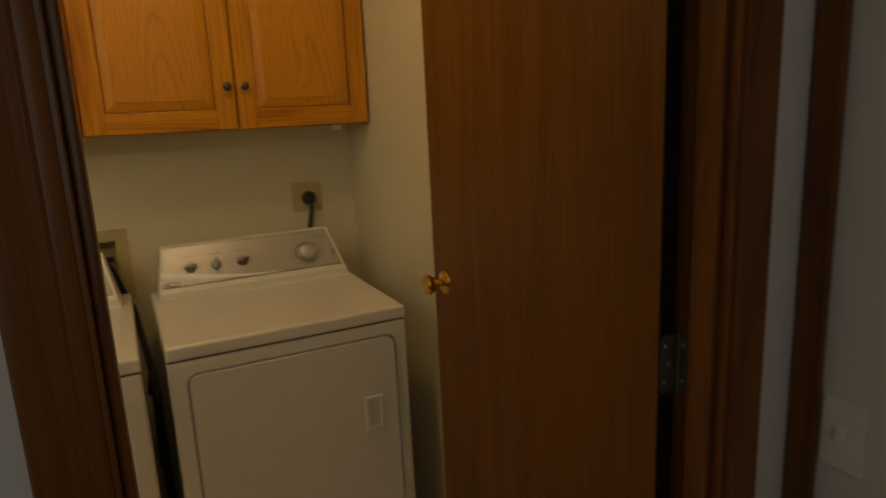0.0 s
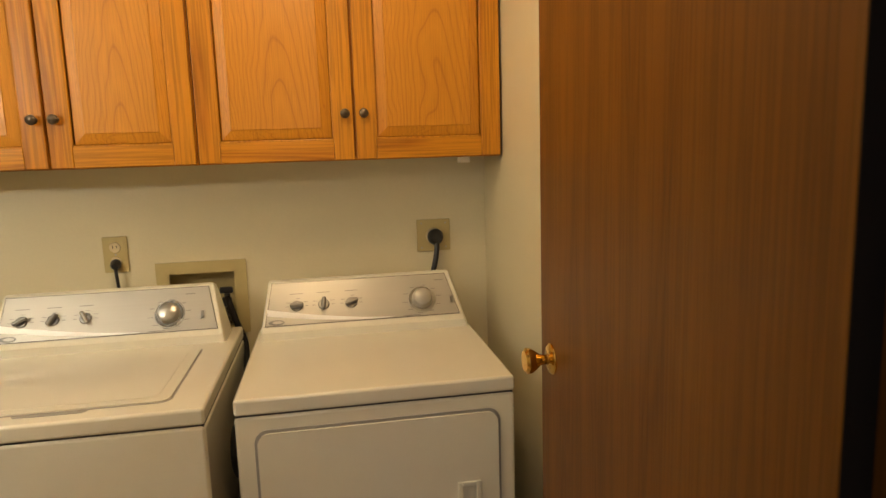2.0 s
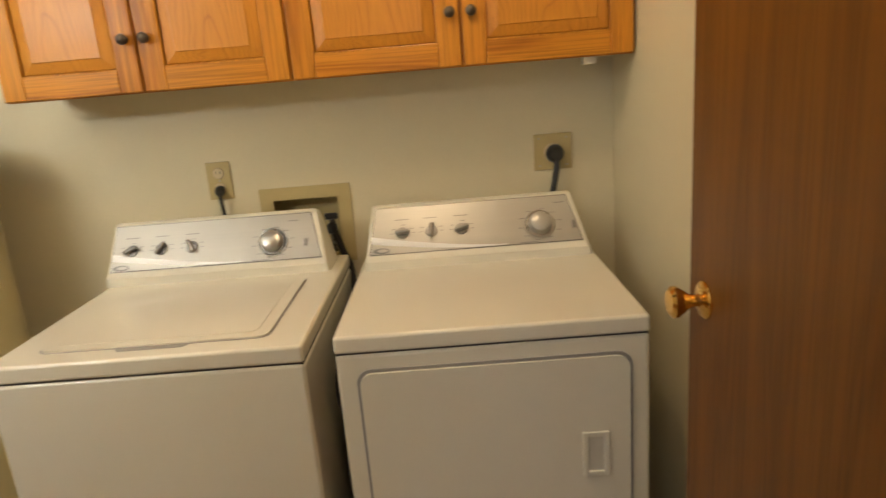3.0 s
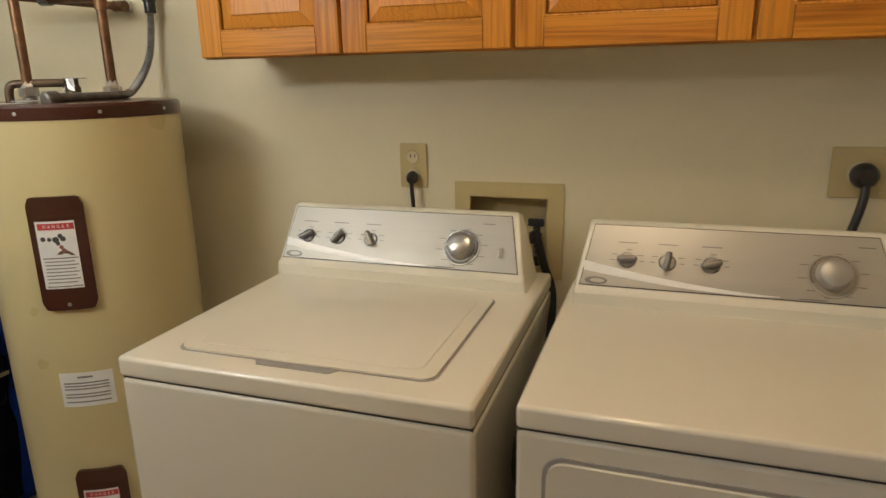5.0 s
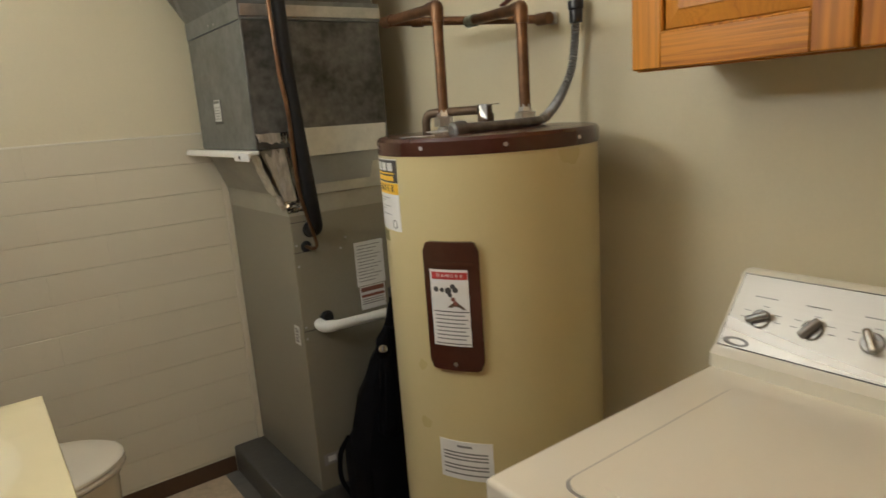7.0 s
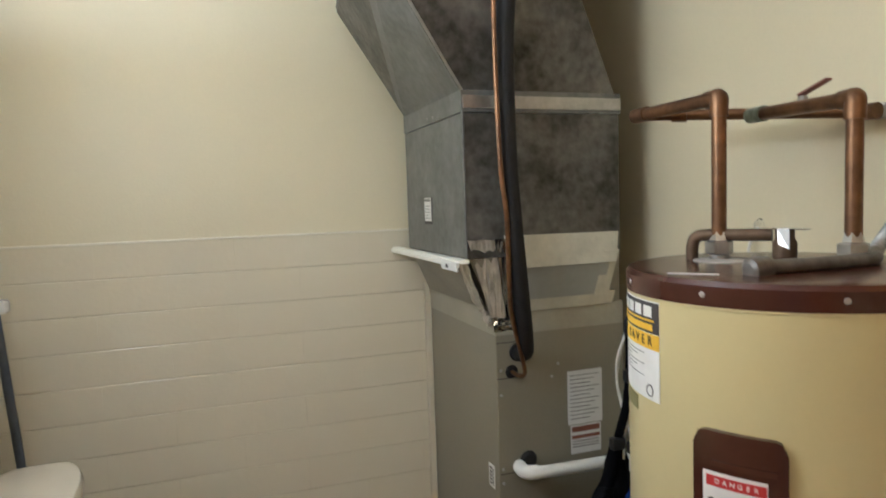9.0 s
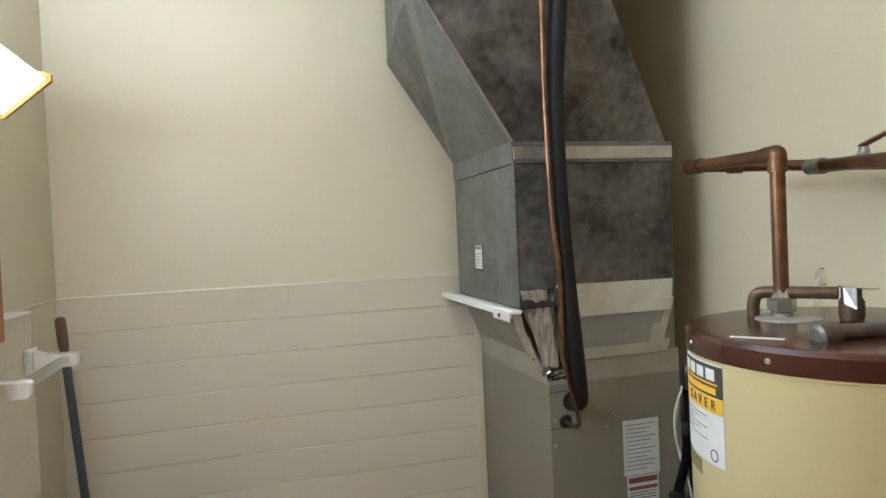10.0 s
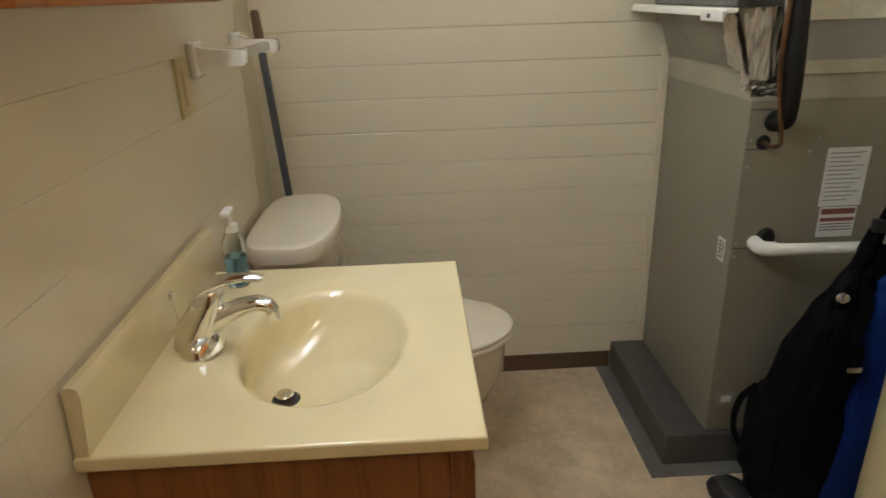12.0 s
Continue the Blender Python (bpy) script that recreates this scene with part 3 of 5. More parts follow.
def round_plate(x0, x1, y0, y1, z0, z1, r, axis, bevel=0.002):
    """A plate with rounded corners in the plane across the axis."""
    if axis == "z":
        return box(x0, x1, y0, y1, z0, z1, r, 5, None, upright)
    return box(x0, x1, y0, y1, z0, z1, r, 5, None, lambda e: abs((e.verts[0].co - e.verts[1].co).y) > 0.9 * e.calc_length())


def console(ob, x0, x1, xt0, xt1, yb, lean, knobs, dial, switch, pale):
    """The control console: cream housing, brushed panel, swoosh, badge, dials and small print."""
    z0 = 0.905
    prof = [(yb, z0), (yb, 0.930), (yb + 0.012, 0.940), (yb + 0.014, 0.944), (yb + lean - 0.012, 1.060), (yb + lean, 1.070), (yb + lean + 0.012, 1.073), (yb + lean + 0.035, 1.066), (yb + lean + 0.05, 1.03), (yb + lean + 0.05, z0)]
    ends = []
    for k, (u, inset) in enumerate(((0, 0.010), (0.006, 0.003), (0.02, 0), (0.5, 0), (0.98, 0), (0.994, 0.003), (1, 0.010))):
        ring = []
        for y, z in prof:
            f = (z - z0) / 0.164
            a, c = x0 + (xt0 - x0) * f, x1 + (xt1 - x1) * f
            yy = y + (inset if y < yb + lean else -inset)
            ring.append((a + (c - a) * u, yy, z - (inset if z > 1.0 else 0)))
        ends.append(ring)
    h = part("console", loft(ends), CREAMPLASTIC, ob, "cream moulded control console")
    slope = Vector((0, lean - 0.026, 0.116)).normalized()
    out = Vector((1, 0, 0)).cross(slope)

    def on(x, v, d=0.0):
        """A place on the slanted face: v from its foot, d metres proud."""
        return Vector((x, yb + 0.014, 0.944)) + slope * v + out * d

    full = math.hypot(lean - 0.026, 0.116)

    def sheet(a, c, v0, v1, d0, d1):
        return loft([[on(a(v0), v0, d0), on(c(v0), v0, d0), on(c(v1), v1, d0), on(a(v1), v1, d0)], [on(a(v0), v0, d1), on(c(v0), v0, d1), on(c(v1), v1, d1), on(a(v1), v1, d1)]])

    la = lambda v: x0 + (xt0 - x0) * (0.039 + v) / 0.164 + 0.010
    lc = lambda v: x1 + (xt1 - x1) * (0.039 + v) / 0.164 - 0.014
    part("panel_edge", sheet(la, lc, 0.001, full + 0.007, 0.0, 0.0012), SEAM, h)
    p = part("control_panel", sheet(lambda v: la(v) + 0.002, lambda v: lc(v) - 0.002, 0.003, full + 0.005, 0.0, 0.002), SILVER, h, "brushed silver control panel")
    # the bright swoosh, thinning as it runs down to the foot of the panel
    left, right = la(0.03) + 0.003, la(0.03) + 0.42 * (x1 - x0) + 0.12
    top, low = [], []
    for k in range(25):
        u = k / 24
        v = 0.050 * (1 - u) ** 1.6 + 0.007
        th = 0.021 * (1 - u) ** 0.8 + 0.001
        top.append((left + u * (right - left), v))
        low.append((left + u * (right - left), v - th))
    bm = bmesh.new()
    rows = [[bm.verts.new(on(x, v, d)) for x, v in line] for line, d in ((low, 0.002), (low, 0.0027), (top, 0.0027), (top, 0.002))]
    for a, c in zip(rows, rows[1:]):
        for k in range(24):
            bm.faces.new((a[k], a[k + 1], c[k + 1], c[k]))
    part("swoosh", bm, SILVERLIGHT, p, "pale polished swoosh")
    bm = lathe([(0, 0.0008), (0.0225, 0.0008), (0.024, 0)], (0, 0, 0), (0, 0, 1), 28)
    for v in bm.verts:
        v.co = on(left + 0.028 + v.co.x, 0.013 + v.co.y * 0.36, 0.0022 + v.co.z)
    part("badge", bm, PRINT, p, "plain dark oval badge")
    bm = lathe([(0, 0.0012), (0.015, 0.0012), (0.016, 0)], (0, 0, 0), (0, 0, 1), 24)
    for v in bm.verts:
        v.co = on(left + 0.031 + v.co.x, 0.013 + v.co.y * 0.3, 0.0022 + v.co.z)
    part("badge_field", bm, SILVER, p)

    def bar(x, v, w, hgt=0.0016):
        return sheet(lambda q: x - w / 2, lambda q: x + w / 2, v - hgt / 2, v + hgt / 2, 0.002, 0.0024)

    for x, turn in knobs:
        v = 0.088 - 0.025
        m = Matrix.Translation(on(x, v, 0.002)) @ Matrix((Vector((1, 0, 0)), slope, out)).transposed().to_4x4() @ pose(0, 0, 0, 0, 0, turn)
        k = part("selector_knob", turned(lathe([(0, 0.005), (0.015, 0.0045), (0.0175, 0.002), (0.018, 0)], seg=24), m), KNOBDARK, h, "pewter selector knob")
        part("grip", turned(box(-0.0065, 0.0065, -0.021, 0.021, 0.002, 0.020, 0.0055, 3), m), KNOBMETAL if turn > 200 else KNOBDARK, k)
        for dx, dv, w in ((-0.026, 0.012, 0.012), (0.027, 0.012, 0.014), (0.004, 0.024, 0.012), (-0.030, -0.001, 0.011), (0.03, -0.001, 0.010)):
            part("print", bar(x + dx, v + dv, w, 0.0018), PRINT, p)
        part("print", bar(x, v + 0.040, 0.04, 0.0022), PRINT, p)
    v = 0.058
    m = Matrix.Translation(on(dial, v, 0.002)) @ Matrix((Vector((1, 0, 0)), slope, out)).transposed().to_4x4()
    k = part("timer_dial", turned(lathe([(0, 0.002), (0.045, 0.002), (0.046, 0.0)], seg=40), m), SILVER if pale else KNOBMETAL, h, "round satin timer dial")
    part("dial_ring", turned(lathe([(0.030, 0.0022), (0.033, 0.007), (0.039, 0.007), (0.042, 0.0022)], seg=40), m), KNOBMETAL if pale else KNOBDARK, k)
    part("dial_cap", turned(lathe([(0, 0.032), (0.018, 0.0315), (0.027, 0.028), (0.031, 0.020), (0.0335, 0.002)], seg=40), m), SILVER if pale else KNOBMETAL, k)
    part("pointer", turned(box(-0.002, 0.002, 0.03, 0.04, 0.002, 0.0075, 0.0008), m @ pose(0, 0, 0, 0, 0, -25)), KNOBDARK, k)
    for a in range(0, 360, 36):
        dx, dv = 0.056 * math.cos(radians(a + 10)), 0.046 * math.sin(radians(a + 10))
        if -0.052 < dv < 0.07:
            part("print", bar(dial + dx, v + dv, 0.016, 0.0018), PRINT, p)
    part("print", bar(dial - 0.035, 0.006, 0.05, 0.0022), PRINT, p)
    part("print", bar(dial + 0.06, v + 0.062, 0.03, 0.0022), PRINT, p)
    m = Matrix.Translation(on(switch, 0.05, 0.002)) @ Matrix((Vector((1, 0, 0)), slope, out)).transposed().to_4x4()
    k = part("rocker_switch", turned(box(-0.008, 0.008, -0.014, 0.014, 0, 0.0015, 0.0007), m), KNOBMETAL, h)
    part("rocker", turned(box(-0.005, 0.005, -0.011, 0.011, 0.001, 0.005, 0.0012), m), KNOBDARK, k)


def machine_body(ob, x0, x1, y0, y1):
    part("cabinet_body", box(x0, x1, y0 + 0.003, y1, 0.03, 0.8615, 0.010, 3), ENAMEL, ob)
    part("top_seam", box(x0 + 0.004, x1 - 0.004, y0 + 0.008, y1 - 0.004, 0.855, 0.872), SEAM, ob)
    part("top_panel", box(x0, x1, y0, y1, 0.8645, 0.905, 0.0085, 4), ENAMEL, ob)
    for x in (x0 + 0.06, x1 - 0.06):
        for y in (y0 + 0.07, y1 - 0.07):
            part("foot", lathe([(0, 0), (0.02, 0), (0.02, 0.012), (0.008, 0.016), (0.008, 0.035)], (x, y, 0), seg=16), BLACKRUBBER, ob)


def washing_machine():
    x0, x1, y0, y1 = -0.338, 0.345, 2.177, 2.905
    w = thing("washing_machine", ((x0 + x1) / 2, (y0 + y1) / 2, 0), "bisque top-loading washing machine with a silver console", "washer")
    machine_body(w, x0, x1, y0, y1)
    # lid: a thin groove all round and a plate a little proud of the deck
    part("lid_groove", round_plate(-0.257, 0.262, 2.236, 2.672, 0.9035, 0.9056, 0.028, "z"), GREYSEAM, w)
    lid = part("lid", round_plate(-0.252, 0.257, 2.241, 2.667, 0.904, 0.9085, 0.025, "z"), ENAMEL, w, "closed enamel lid")
    part("lid_field", round_plate(-0.228, 0.226, 2.270, 2.648, 0.908, 0.9095, 0.02, "z"), ENAMEL, lid)
    # flat grey wedge on the deck, painting the shade of the finger notch
    part("finger_notch", slab([(-0.066, 2.219, 0.9062), (0.076, 2.219, 0.9062), (0.090, 2.238, 0.9062), (-0.080, 2.238, 0.9062)], 0.0014), GREYSEAM, w)
    console(w, -0.343, 0.316, -0.330, 0.282, 2.722, 0.098, ((-0.267, -62), (-0.179, -35), (-0.089, 208)), 0.150, 0.248, False)
    return w


def tumble_dryer():
    x0, x1, y0, y1 = 0.403, 1.081, 2.204, 2.86
    d = thing("tumble_dryer", ((x0 + x1) / 2, (y0 + y1) / 2, 0), "bisque tumble dryer with a front door and silver console", "dryer")
    machine_body(d, x0, x1, y0, y1)
    part("door_gasket", round_plate(0.446, 1.042, y0 - 0.0005, y0 + 0.02, 0.255, 0.826, 0.032, "y"), GREYSEAM, d)
    door = part("door", round_plate(0.453, 1.035, y0 - 0.007, y0 + 0.02, 0.262, 0.819, 0.027, "y"), ENAMEL, d, "closed front door with rounded corners")
    hx0, hx1, hz0, hz1 = 0.928, 0.987, 0.534, 0.643
    bm = box(hx0, hx0 + 0.012, y0 - 0.013, y0 - 0.006, hz0, hz1, 0.002)
    box(hx1 - 0.012, hx1, y0 - 0.013, y0 - 0.006, hz0, hz1, 0.002, bm=bm)
    box(hx0 + 0.012, hx1 - 0.012, y0 - 0.013, y0 - 0.006, hz0, hz0 + 0.012, 0.002, bm=bm)
    box(hx0 + 0.012, hx1 - 0.012, y0 - 0.013, y0 - 0.006, hz1 - 0.012, hz1, 0.002, bm=bm)
    h = part("pull", bm, CREAMPLASTIC, door, "recessed cream pull")
    # darker cream inside the pull: the recess's shade put into the colour
    part("pull_recess", box(hx0 + 0.010, hx1 - 0.010, y0 - 0.0085, y0 - 0.0065, hz0 + 0.010, hz1 - 0.010), PULLSHADE, door)
    console(d, 0.420, 1.070, 0.446, 1.030, 2.688, 0.098, ((0.534, -85), (0.617, -8), (0.704, -72)), 0.928, 1.025, True)
    return d


washing_machine()
tumble_dryer()


def wall_outlet():
    o = thing("wall_outlet", (-0.051, N, 1.158), "almond duplex outlet plate on the wall above the washer", "outlet")
    part("plate", box(-0.090, -0.012, N - 0.006, N, 1.098, 1.218, 0.003), BEIGEPLASTIC, o)
    for z in (1.182, 1.134):
        part("receptacle", lathe([(0, 0.0025), (0.0165, 0.0025), (0.0175, 0)], (-0.051, N - 0.006, z), (0, -1, 0), 20), RECEPTACLE, o)
        for dx in (-0.006, 0.006):
            part("slot", box(-0.051 + dx - 0.0012, -0.051 + dx + 0.0012, N - 0.0092, N - 0.008, z - 0.002, z + 0.007), INK, o)
    part("screw", lathe([(0, 0.001), (0.003, 0.0005), (0.003, 0)], (-0.051, N - 0.006, 1.158), (0, -1, 0), 10), STEEL, o)
    p = thing("washer_power_cord", (-0.051, N - 0.009, 1.134), "black power cord plugged in above the washer", "cord")
    part("plug", lathe([(0, 0.032), (0.010, 0.031), (0.0155, 0.022), (0.017, 0.008), (0.015, 0)], (-0.051, N - 0.0088, 1.130), (0.1, -1, -0.25), 18), BLACKPLASTIC, p)
    part("cable", tube(curve([(-0.049, N - 0.030, 1.122), (-0.046, N - 0.034, 1.09), (-0.044, N - 0.030, 1.04), (-0.043, N - 0.026, 0.98), (-0.043, N - 0.026, 0.7)]), 0.0055, 10), BLACKPLASTIC, p)


def dryer_outlet():
    o = thing("dryer_outlet", (1.013, N, 1.165), "square almond range outlet on the wall above the dryer", "outlet")
    part("plate", box(0.953, 1.073, N - 0.007, N, 1.110, 1.224, 0.003), BEIGEPLASTIC, o)
    part("receptacle", lathe([(0, 0.004), (0.027, 0.004), (0.029, 0)], (1.013, N - 0.007, 1.165), (0, -1, 0), 24), RECEPTACLE, o)
    for dx, dz in ((-0.043, 0.043), (0.043, 0.043), (-0.043, -0.043), (0.043, -0.043)):
        part("screw", lathe([(0, 0.001), (0.003, 0.0005), (0.003, 0)], (1.013 + dx, N - 0.007, 1.167 + dz), (0, -1, 0), 10), STEEL, o)
    p = thing("dryer_power_cord", (1.015, N - 0.011, 1.165), "thick black dryer cord plugged into the wall", "cord")
    part("plug", lathe([(0, 0.036), (0.018, 0.035), (0.026, 0.027), (0.029, 0.012), (0.026, 0)], (1.015, N - 0.0112, 1.163), (0.1, -1, 0), 22), BLACKPLASTIC, p)
    part("cable", tube(curve([(1.017, N - 0.030, 1.158), (1.018, N - 0.040, 1.125), (1.010, N - 0.045, 1.08), (0.998, N - 0.048, 1.03), (0.985, N - 0.05, 0.96), (0.975, N - 0.05, 0.6)]), 0.0095, 12), BLACKPLASTIC, p)


def laundry_box():
    x0, x1, z0, z1 = 0.067, 0.360, 0.863, 1.120
    o = thing("washer_supply_box", ((x0 + x1) / 2, N, z0), "recessed almond supply box with valves behind the washer", "supply box")
    bm = box(x0, x0 + 0.042, N - 0.006, N, z0, z1)
    box(x1 - 0.042, x1, N - 0.006, N, z0, z1, bm=bm)
    box(x0 + 0.042, x1 - 0.042, N - 0.006, N, z1 - 0.040, z1, bm=bm)
    box(x0 + 0.042, x1 - 0.042, N - 0.006, N, z0, z0 + 0.03, bm=bm)
    part("frame", bm, BEIGEPLASTIC, o)
    part("recess", box(x0 + 0.022, x1 - 0.022, N + 0.072, N + 0.079, 0.887, 1.098), BEIGEPLASTIC, o)
    for x in (0.285, 0.13):
        v = part("valve", rod((x, N + 0.03, 0.89), (x, N + 0.03, 1.0), 0.010, 14), KNOBDARK, o)
        part("valve_handle", box(x - 0.022, x + 0.022, N + 0.012, N + 0.024, 1.0, 1.022, 0.005), BLACKPLASTIC, v)
        part("hose_nut", lathe([(0, 0), (0.017, 0), (0.017, 0.03), (0.01, 0.035), (0, 0.035)], (x, N + 0.006, 0.955), (0, 0.3, 1), 16), BLACKPLASTIC, v)
    h = thing("washer_hose", (0.29, N - 0.03, 0.9), "black rubber supply hose between the machines", "hose")
    part("hose", tube(curve([(0.288, N + 0.008, 0.985), (0.300, N - 0.02, 0.965), (0.318, N - 0.035, 0.91), (0.345, N - 0.06, 0.84), (0.36, N - 0.2, 0.76), (0.372, N - 0.45, 0.72), (0.37, N - 0.5, 0.60), (0.366, N - 0.4, 0.4)]), 0.0105, 12), BLACKRUBBER, h)


i = thing("drain_hose", (0.372, 2.5, 0.6), "black corrugated drain hose between the machines", "hose")
part("hose", tube(curve([(0.362, 2.84, 0.55), (0.372, 2.62, 0.70), (0.374, 2.42, 0.745), (0.375, 2.36, 0.70), (0.374, 2.42, 0.62), (0.373, 2.55, 0.60), (0.374, 2.42, 0.52), (0.374, 2.40, 0.40), (0.372, 2.55, 0.25)], 14), 0.0105, 10, 0.002), BLACKRUBBER, i)


wall_outlet()
dryer_outlet()
laundry_box()


# ---- water heater ----
HX, HY, HR = -0.858, 2.657, 0.2485


def on_tank(a, z, d=0.0):
    """A place on the tank's skin: a in degrees round it, d metres proud."""
    return Vector((HX + (HR + d) * math.cos(radians(a)), HY + (HR + d) * math.sin(radians(a)), z))


def tank_sheet(a0, a1, z0, z1, d0, d1, seg=10, bm=None, round_=0.0):
    """A curved sheet that lies on the tank."""
    rows = []
    for k in range(seg + 1):
        a = a0 + (a1 - a0) * k / seg
        s = abs(2 * k / seg - 1)
        cut = round_ * max(0.0, (s - 0.8) / 0.2) ** 2
        rows.append([on_tank(a, z0 + cut, d0), on_tank(a, z0 + cut, d1), on_tank(a, z1 - cut, d1), on_tank(a, z1 - cut, d0)])
    return loft(rows, True, bm)


def water_heater():
    w = thing("water_heater", (HX, HY, 0), "tall tan electric water heater with a brown top rim", "water heater")
    part("tank", lathe([(0, 0.02), (HR - 0.01, 0.02), (HR, 0.03), (HR, 1.309), (0, 1.309)], (HX, HY, 0), seg=72), TANK, w)
    part("base_ring", lathe([(HR - 0.03, 0), (HR - 0.004, 0), (HR - 0.004, 0.028), (HR - 0.03, 0.028)], (HX, HY, 0), seg=48), MAROON, w)
    part("rim_bead", lathe([(HR, 1.3075), (HR + 0.0015, 1.308), (HR + 0.0015, 1.311), (HR, 1.312)], (HX, HY, 0), seg=72), TANK, w)
    top = part("top_rim", lathe([(HR - 0.01, 1.309), (HR + 0.002, 1.312), (HR + 0.003, 1.340), (HR - 0.002, 1.347), (HR - 0.012, 1.349), (0, 1.351)], (HX, HY, 0), seg=72), MAROON, w, "glossy brown domed top rim")
    for a in range(-160, 200, 40):
        part("screw", lathe([(0, 0.002), (0.004, 0.001), (0.0045, 0)], on_tank(a + 8, 1.328, 0.0025), on_tank(a + 8, 0, 1) - on_tank(a + 8, 0, 0), 10), STEEL, top)
    part("rating_strip", turned(box(-0.036, 0.036, -0.007, 0.007, 0, 0.0006), pose(-0.832, 2.447, 1.3498, 0, 0, 39)), PAPER, top, "pale printed strip")
    part("element_flange", lathe([(0, 0.0025), (0.05, 0.002), (0.052, 0)], (-0.955, 2.62, 1.350), seg=28), GREYSEAM, top)
    # upper and lower access covers
    for z0, z1 in ((0.866, 1.141), (0.155, 0.430)):
        c = part("access_cover", tank_sheet(-74.2, -46.6, z0, z1, -0.002, 0.010, 16, None, 0.020), MAROON, w, "brown access cover with rounded ends")
        part("cover_ridge", tank_sheet(-68.5, -49.5, z1 - 0.048, z1 - 0.040, 0.009, 0.0125, 8), MAROON, c)
        part("cover_screw", lathe([(0, 0.003), (0.004, 0.002), (0.005, 0)], on_tank(-60.5, z0 + 0.014, 0.010), on_tank(-60.5, 0, 1) - on_tank(-60.5, 0, 0), 10), STEEL, c)
        b0 = z0 + 0.055
        lab = part("warning_label", tank_sheet(-70.8, -52.0, b0, b0 + 0.163, 0.0095, 0.0108, 8), PAPER, c, "white warning label with a red heading")
        part("heading", tank_sheet(-69.7, -52.3, b0 + 0.143, b0 + 0.158, 0.0107, 0.0114, 8), RED, lab)
        for k, ch in enumerate("DANGER"):
            a = -66.3 + k * 2.25
            q = on_tank(a, 0, 1) - on_tank(a, 0, 0)
            m = Matrix.Translation(on_tank(a, b0 + 0.1505, 0.0116)) @ Matrix((Vector((-q.y, q.x, 0)), Vector((0, 0, 1)), q)).transposed().to_4x4()
            letters("letter", ch, 0.0095, m, PAPER, lab)
        # a pictogram of plain round blots and a slanting patch
        for a, u, r in ((-68.0, 0.121, 0.0058), (-64.9, 0.120, 0.0050), (-61.8, 0.119, 0.0075), (-59.5, 0.128, 0.0055), (-58.3, 0.121, 0.0062), (-61.0, 0.110, 0.0048)):
            q = on_tank(a, 0, 1) - on_tank(a, 0, 0)
            part("pictogram", lathe([(0, 0.0007), (r * 0.9, 0.0006), (r, 0)], on_tank(a, b0 + u, 0.0107), q, 16), INK, lab)
        for a, u, r in ((-59.6, 0.101, 0.0048), (-58.6, 0.093, 0.0052)):
            q = on_tank(a, 0, 1) - on_tank(a, 0, 0)
            part("pictogram", lathe([(0, 0.0007), (r * 0.9, 0.0006), (r, 0)], on_tank(a, b0 + u, 0.0107), q, 16), RUST, lab)
        patch = [[on_tank(-62.5, b0 + 0.084, d), on_tank(-53.6, b0 + 0.079, d), on_tank(-55.0, b0 + 0.086, d), on_tank(-58.5, b0 + 0.097, d), on_tank(-60.5, b0 + 0.091, d)] for d in (0.0106, 0.0113)]
        part("pictogram", loft(patch), DULLBRASS, lab)
        part("rule", tank_sheet(-69.7, -52.3, b0 + 0.0735, b0 + 0.0755, 0.0107, 0.0113, 8), INK, lab)
        part("rule", tank_sheet(-69.7, -52.3, b0 + 0.004, b0 + 0.006, 0.0107, 0.0113, 8), INK, lab)
        for k in range(7):
            part("print", tank_sheet(-69, -54.5 + 1.5 * (k % 2), b0 + 0.065 - 0.0085 * k, b0 + 0.0675 - 0.0085 * k, 0.0107, 0.0112, 6), PRINT, lab)
    # white sticker under the upper cover
    lab = part("sticker", tank_sheet(-74, -45.5, 0.607, 0.698, -0.001, 0.0012, 8), PAPER, w, "white printed sticker")
    part("print", tank_sheet(-64, -56, 0.684, 0.689, 0.001, 0.0017, 4), PRINT, lab)
    for z in (0.669, 0.661, 0.653, 0.639, 0.631, 0.618):
        part("print", tank_sheet(-72, -48, z, z + 0.0035, 0.001, 0.0017, 8), PRINT, lab)
    # the maker's label: black and yellow head, white body
    lab = part("data_label", tank_sheet(-148, -90.3, 1.151, 1.306, -0.001, 0.001, 14), PAPER, w, "black, yellow and white data label")
    part("label_head", tank_sheet(-148, -90.3, 1.256, 1.304, 0.0008, 0.0014, 14), INK, lab)
    part("label_band", tank_sheet(-148, -90.3, 1.231, 1.255, 0.0008, 0.0014, 14), YELLOW, lab)
    for k in range(7):
        part("brand_shape", tank_sheet(-143 + 7.2 * k, -137.6 + 7.2 * k, 1.281, 1.298, 0.0013, 0.0019, 3), PAPER, lab)
    part("brand_rule", tank_sheet(-143, -93, 1.274, 1.277, 0.0013, 0.0019, 10), YELLOW, lab)
    part("brand_script", tank_sheet(-140, -94, 1.260, 1.270, 0.0013, 0.0019, 10), YELLOW, lab)
    for k, ch in enumerate("SAVER"):
        a = -114 + k * 4.6
        q = on_tank(a, 0, 1) - on_tank(a, 0, 0)
        side = Vector((-q.y, q.x, 0))
        m = Matrix.Translation(on_tank(a, 1.243, 0.0016)) @ Matrix((side, Vector((0, 0, 1)), q)).transposed().to_4x4()
        letters("letter", ch, 0.021, m, INK, lab)
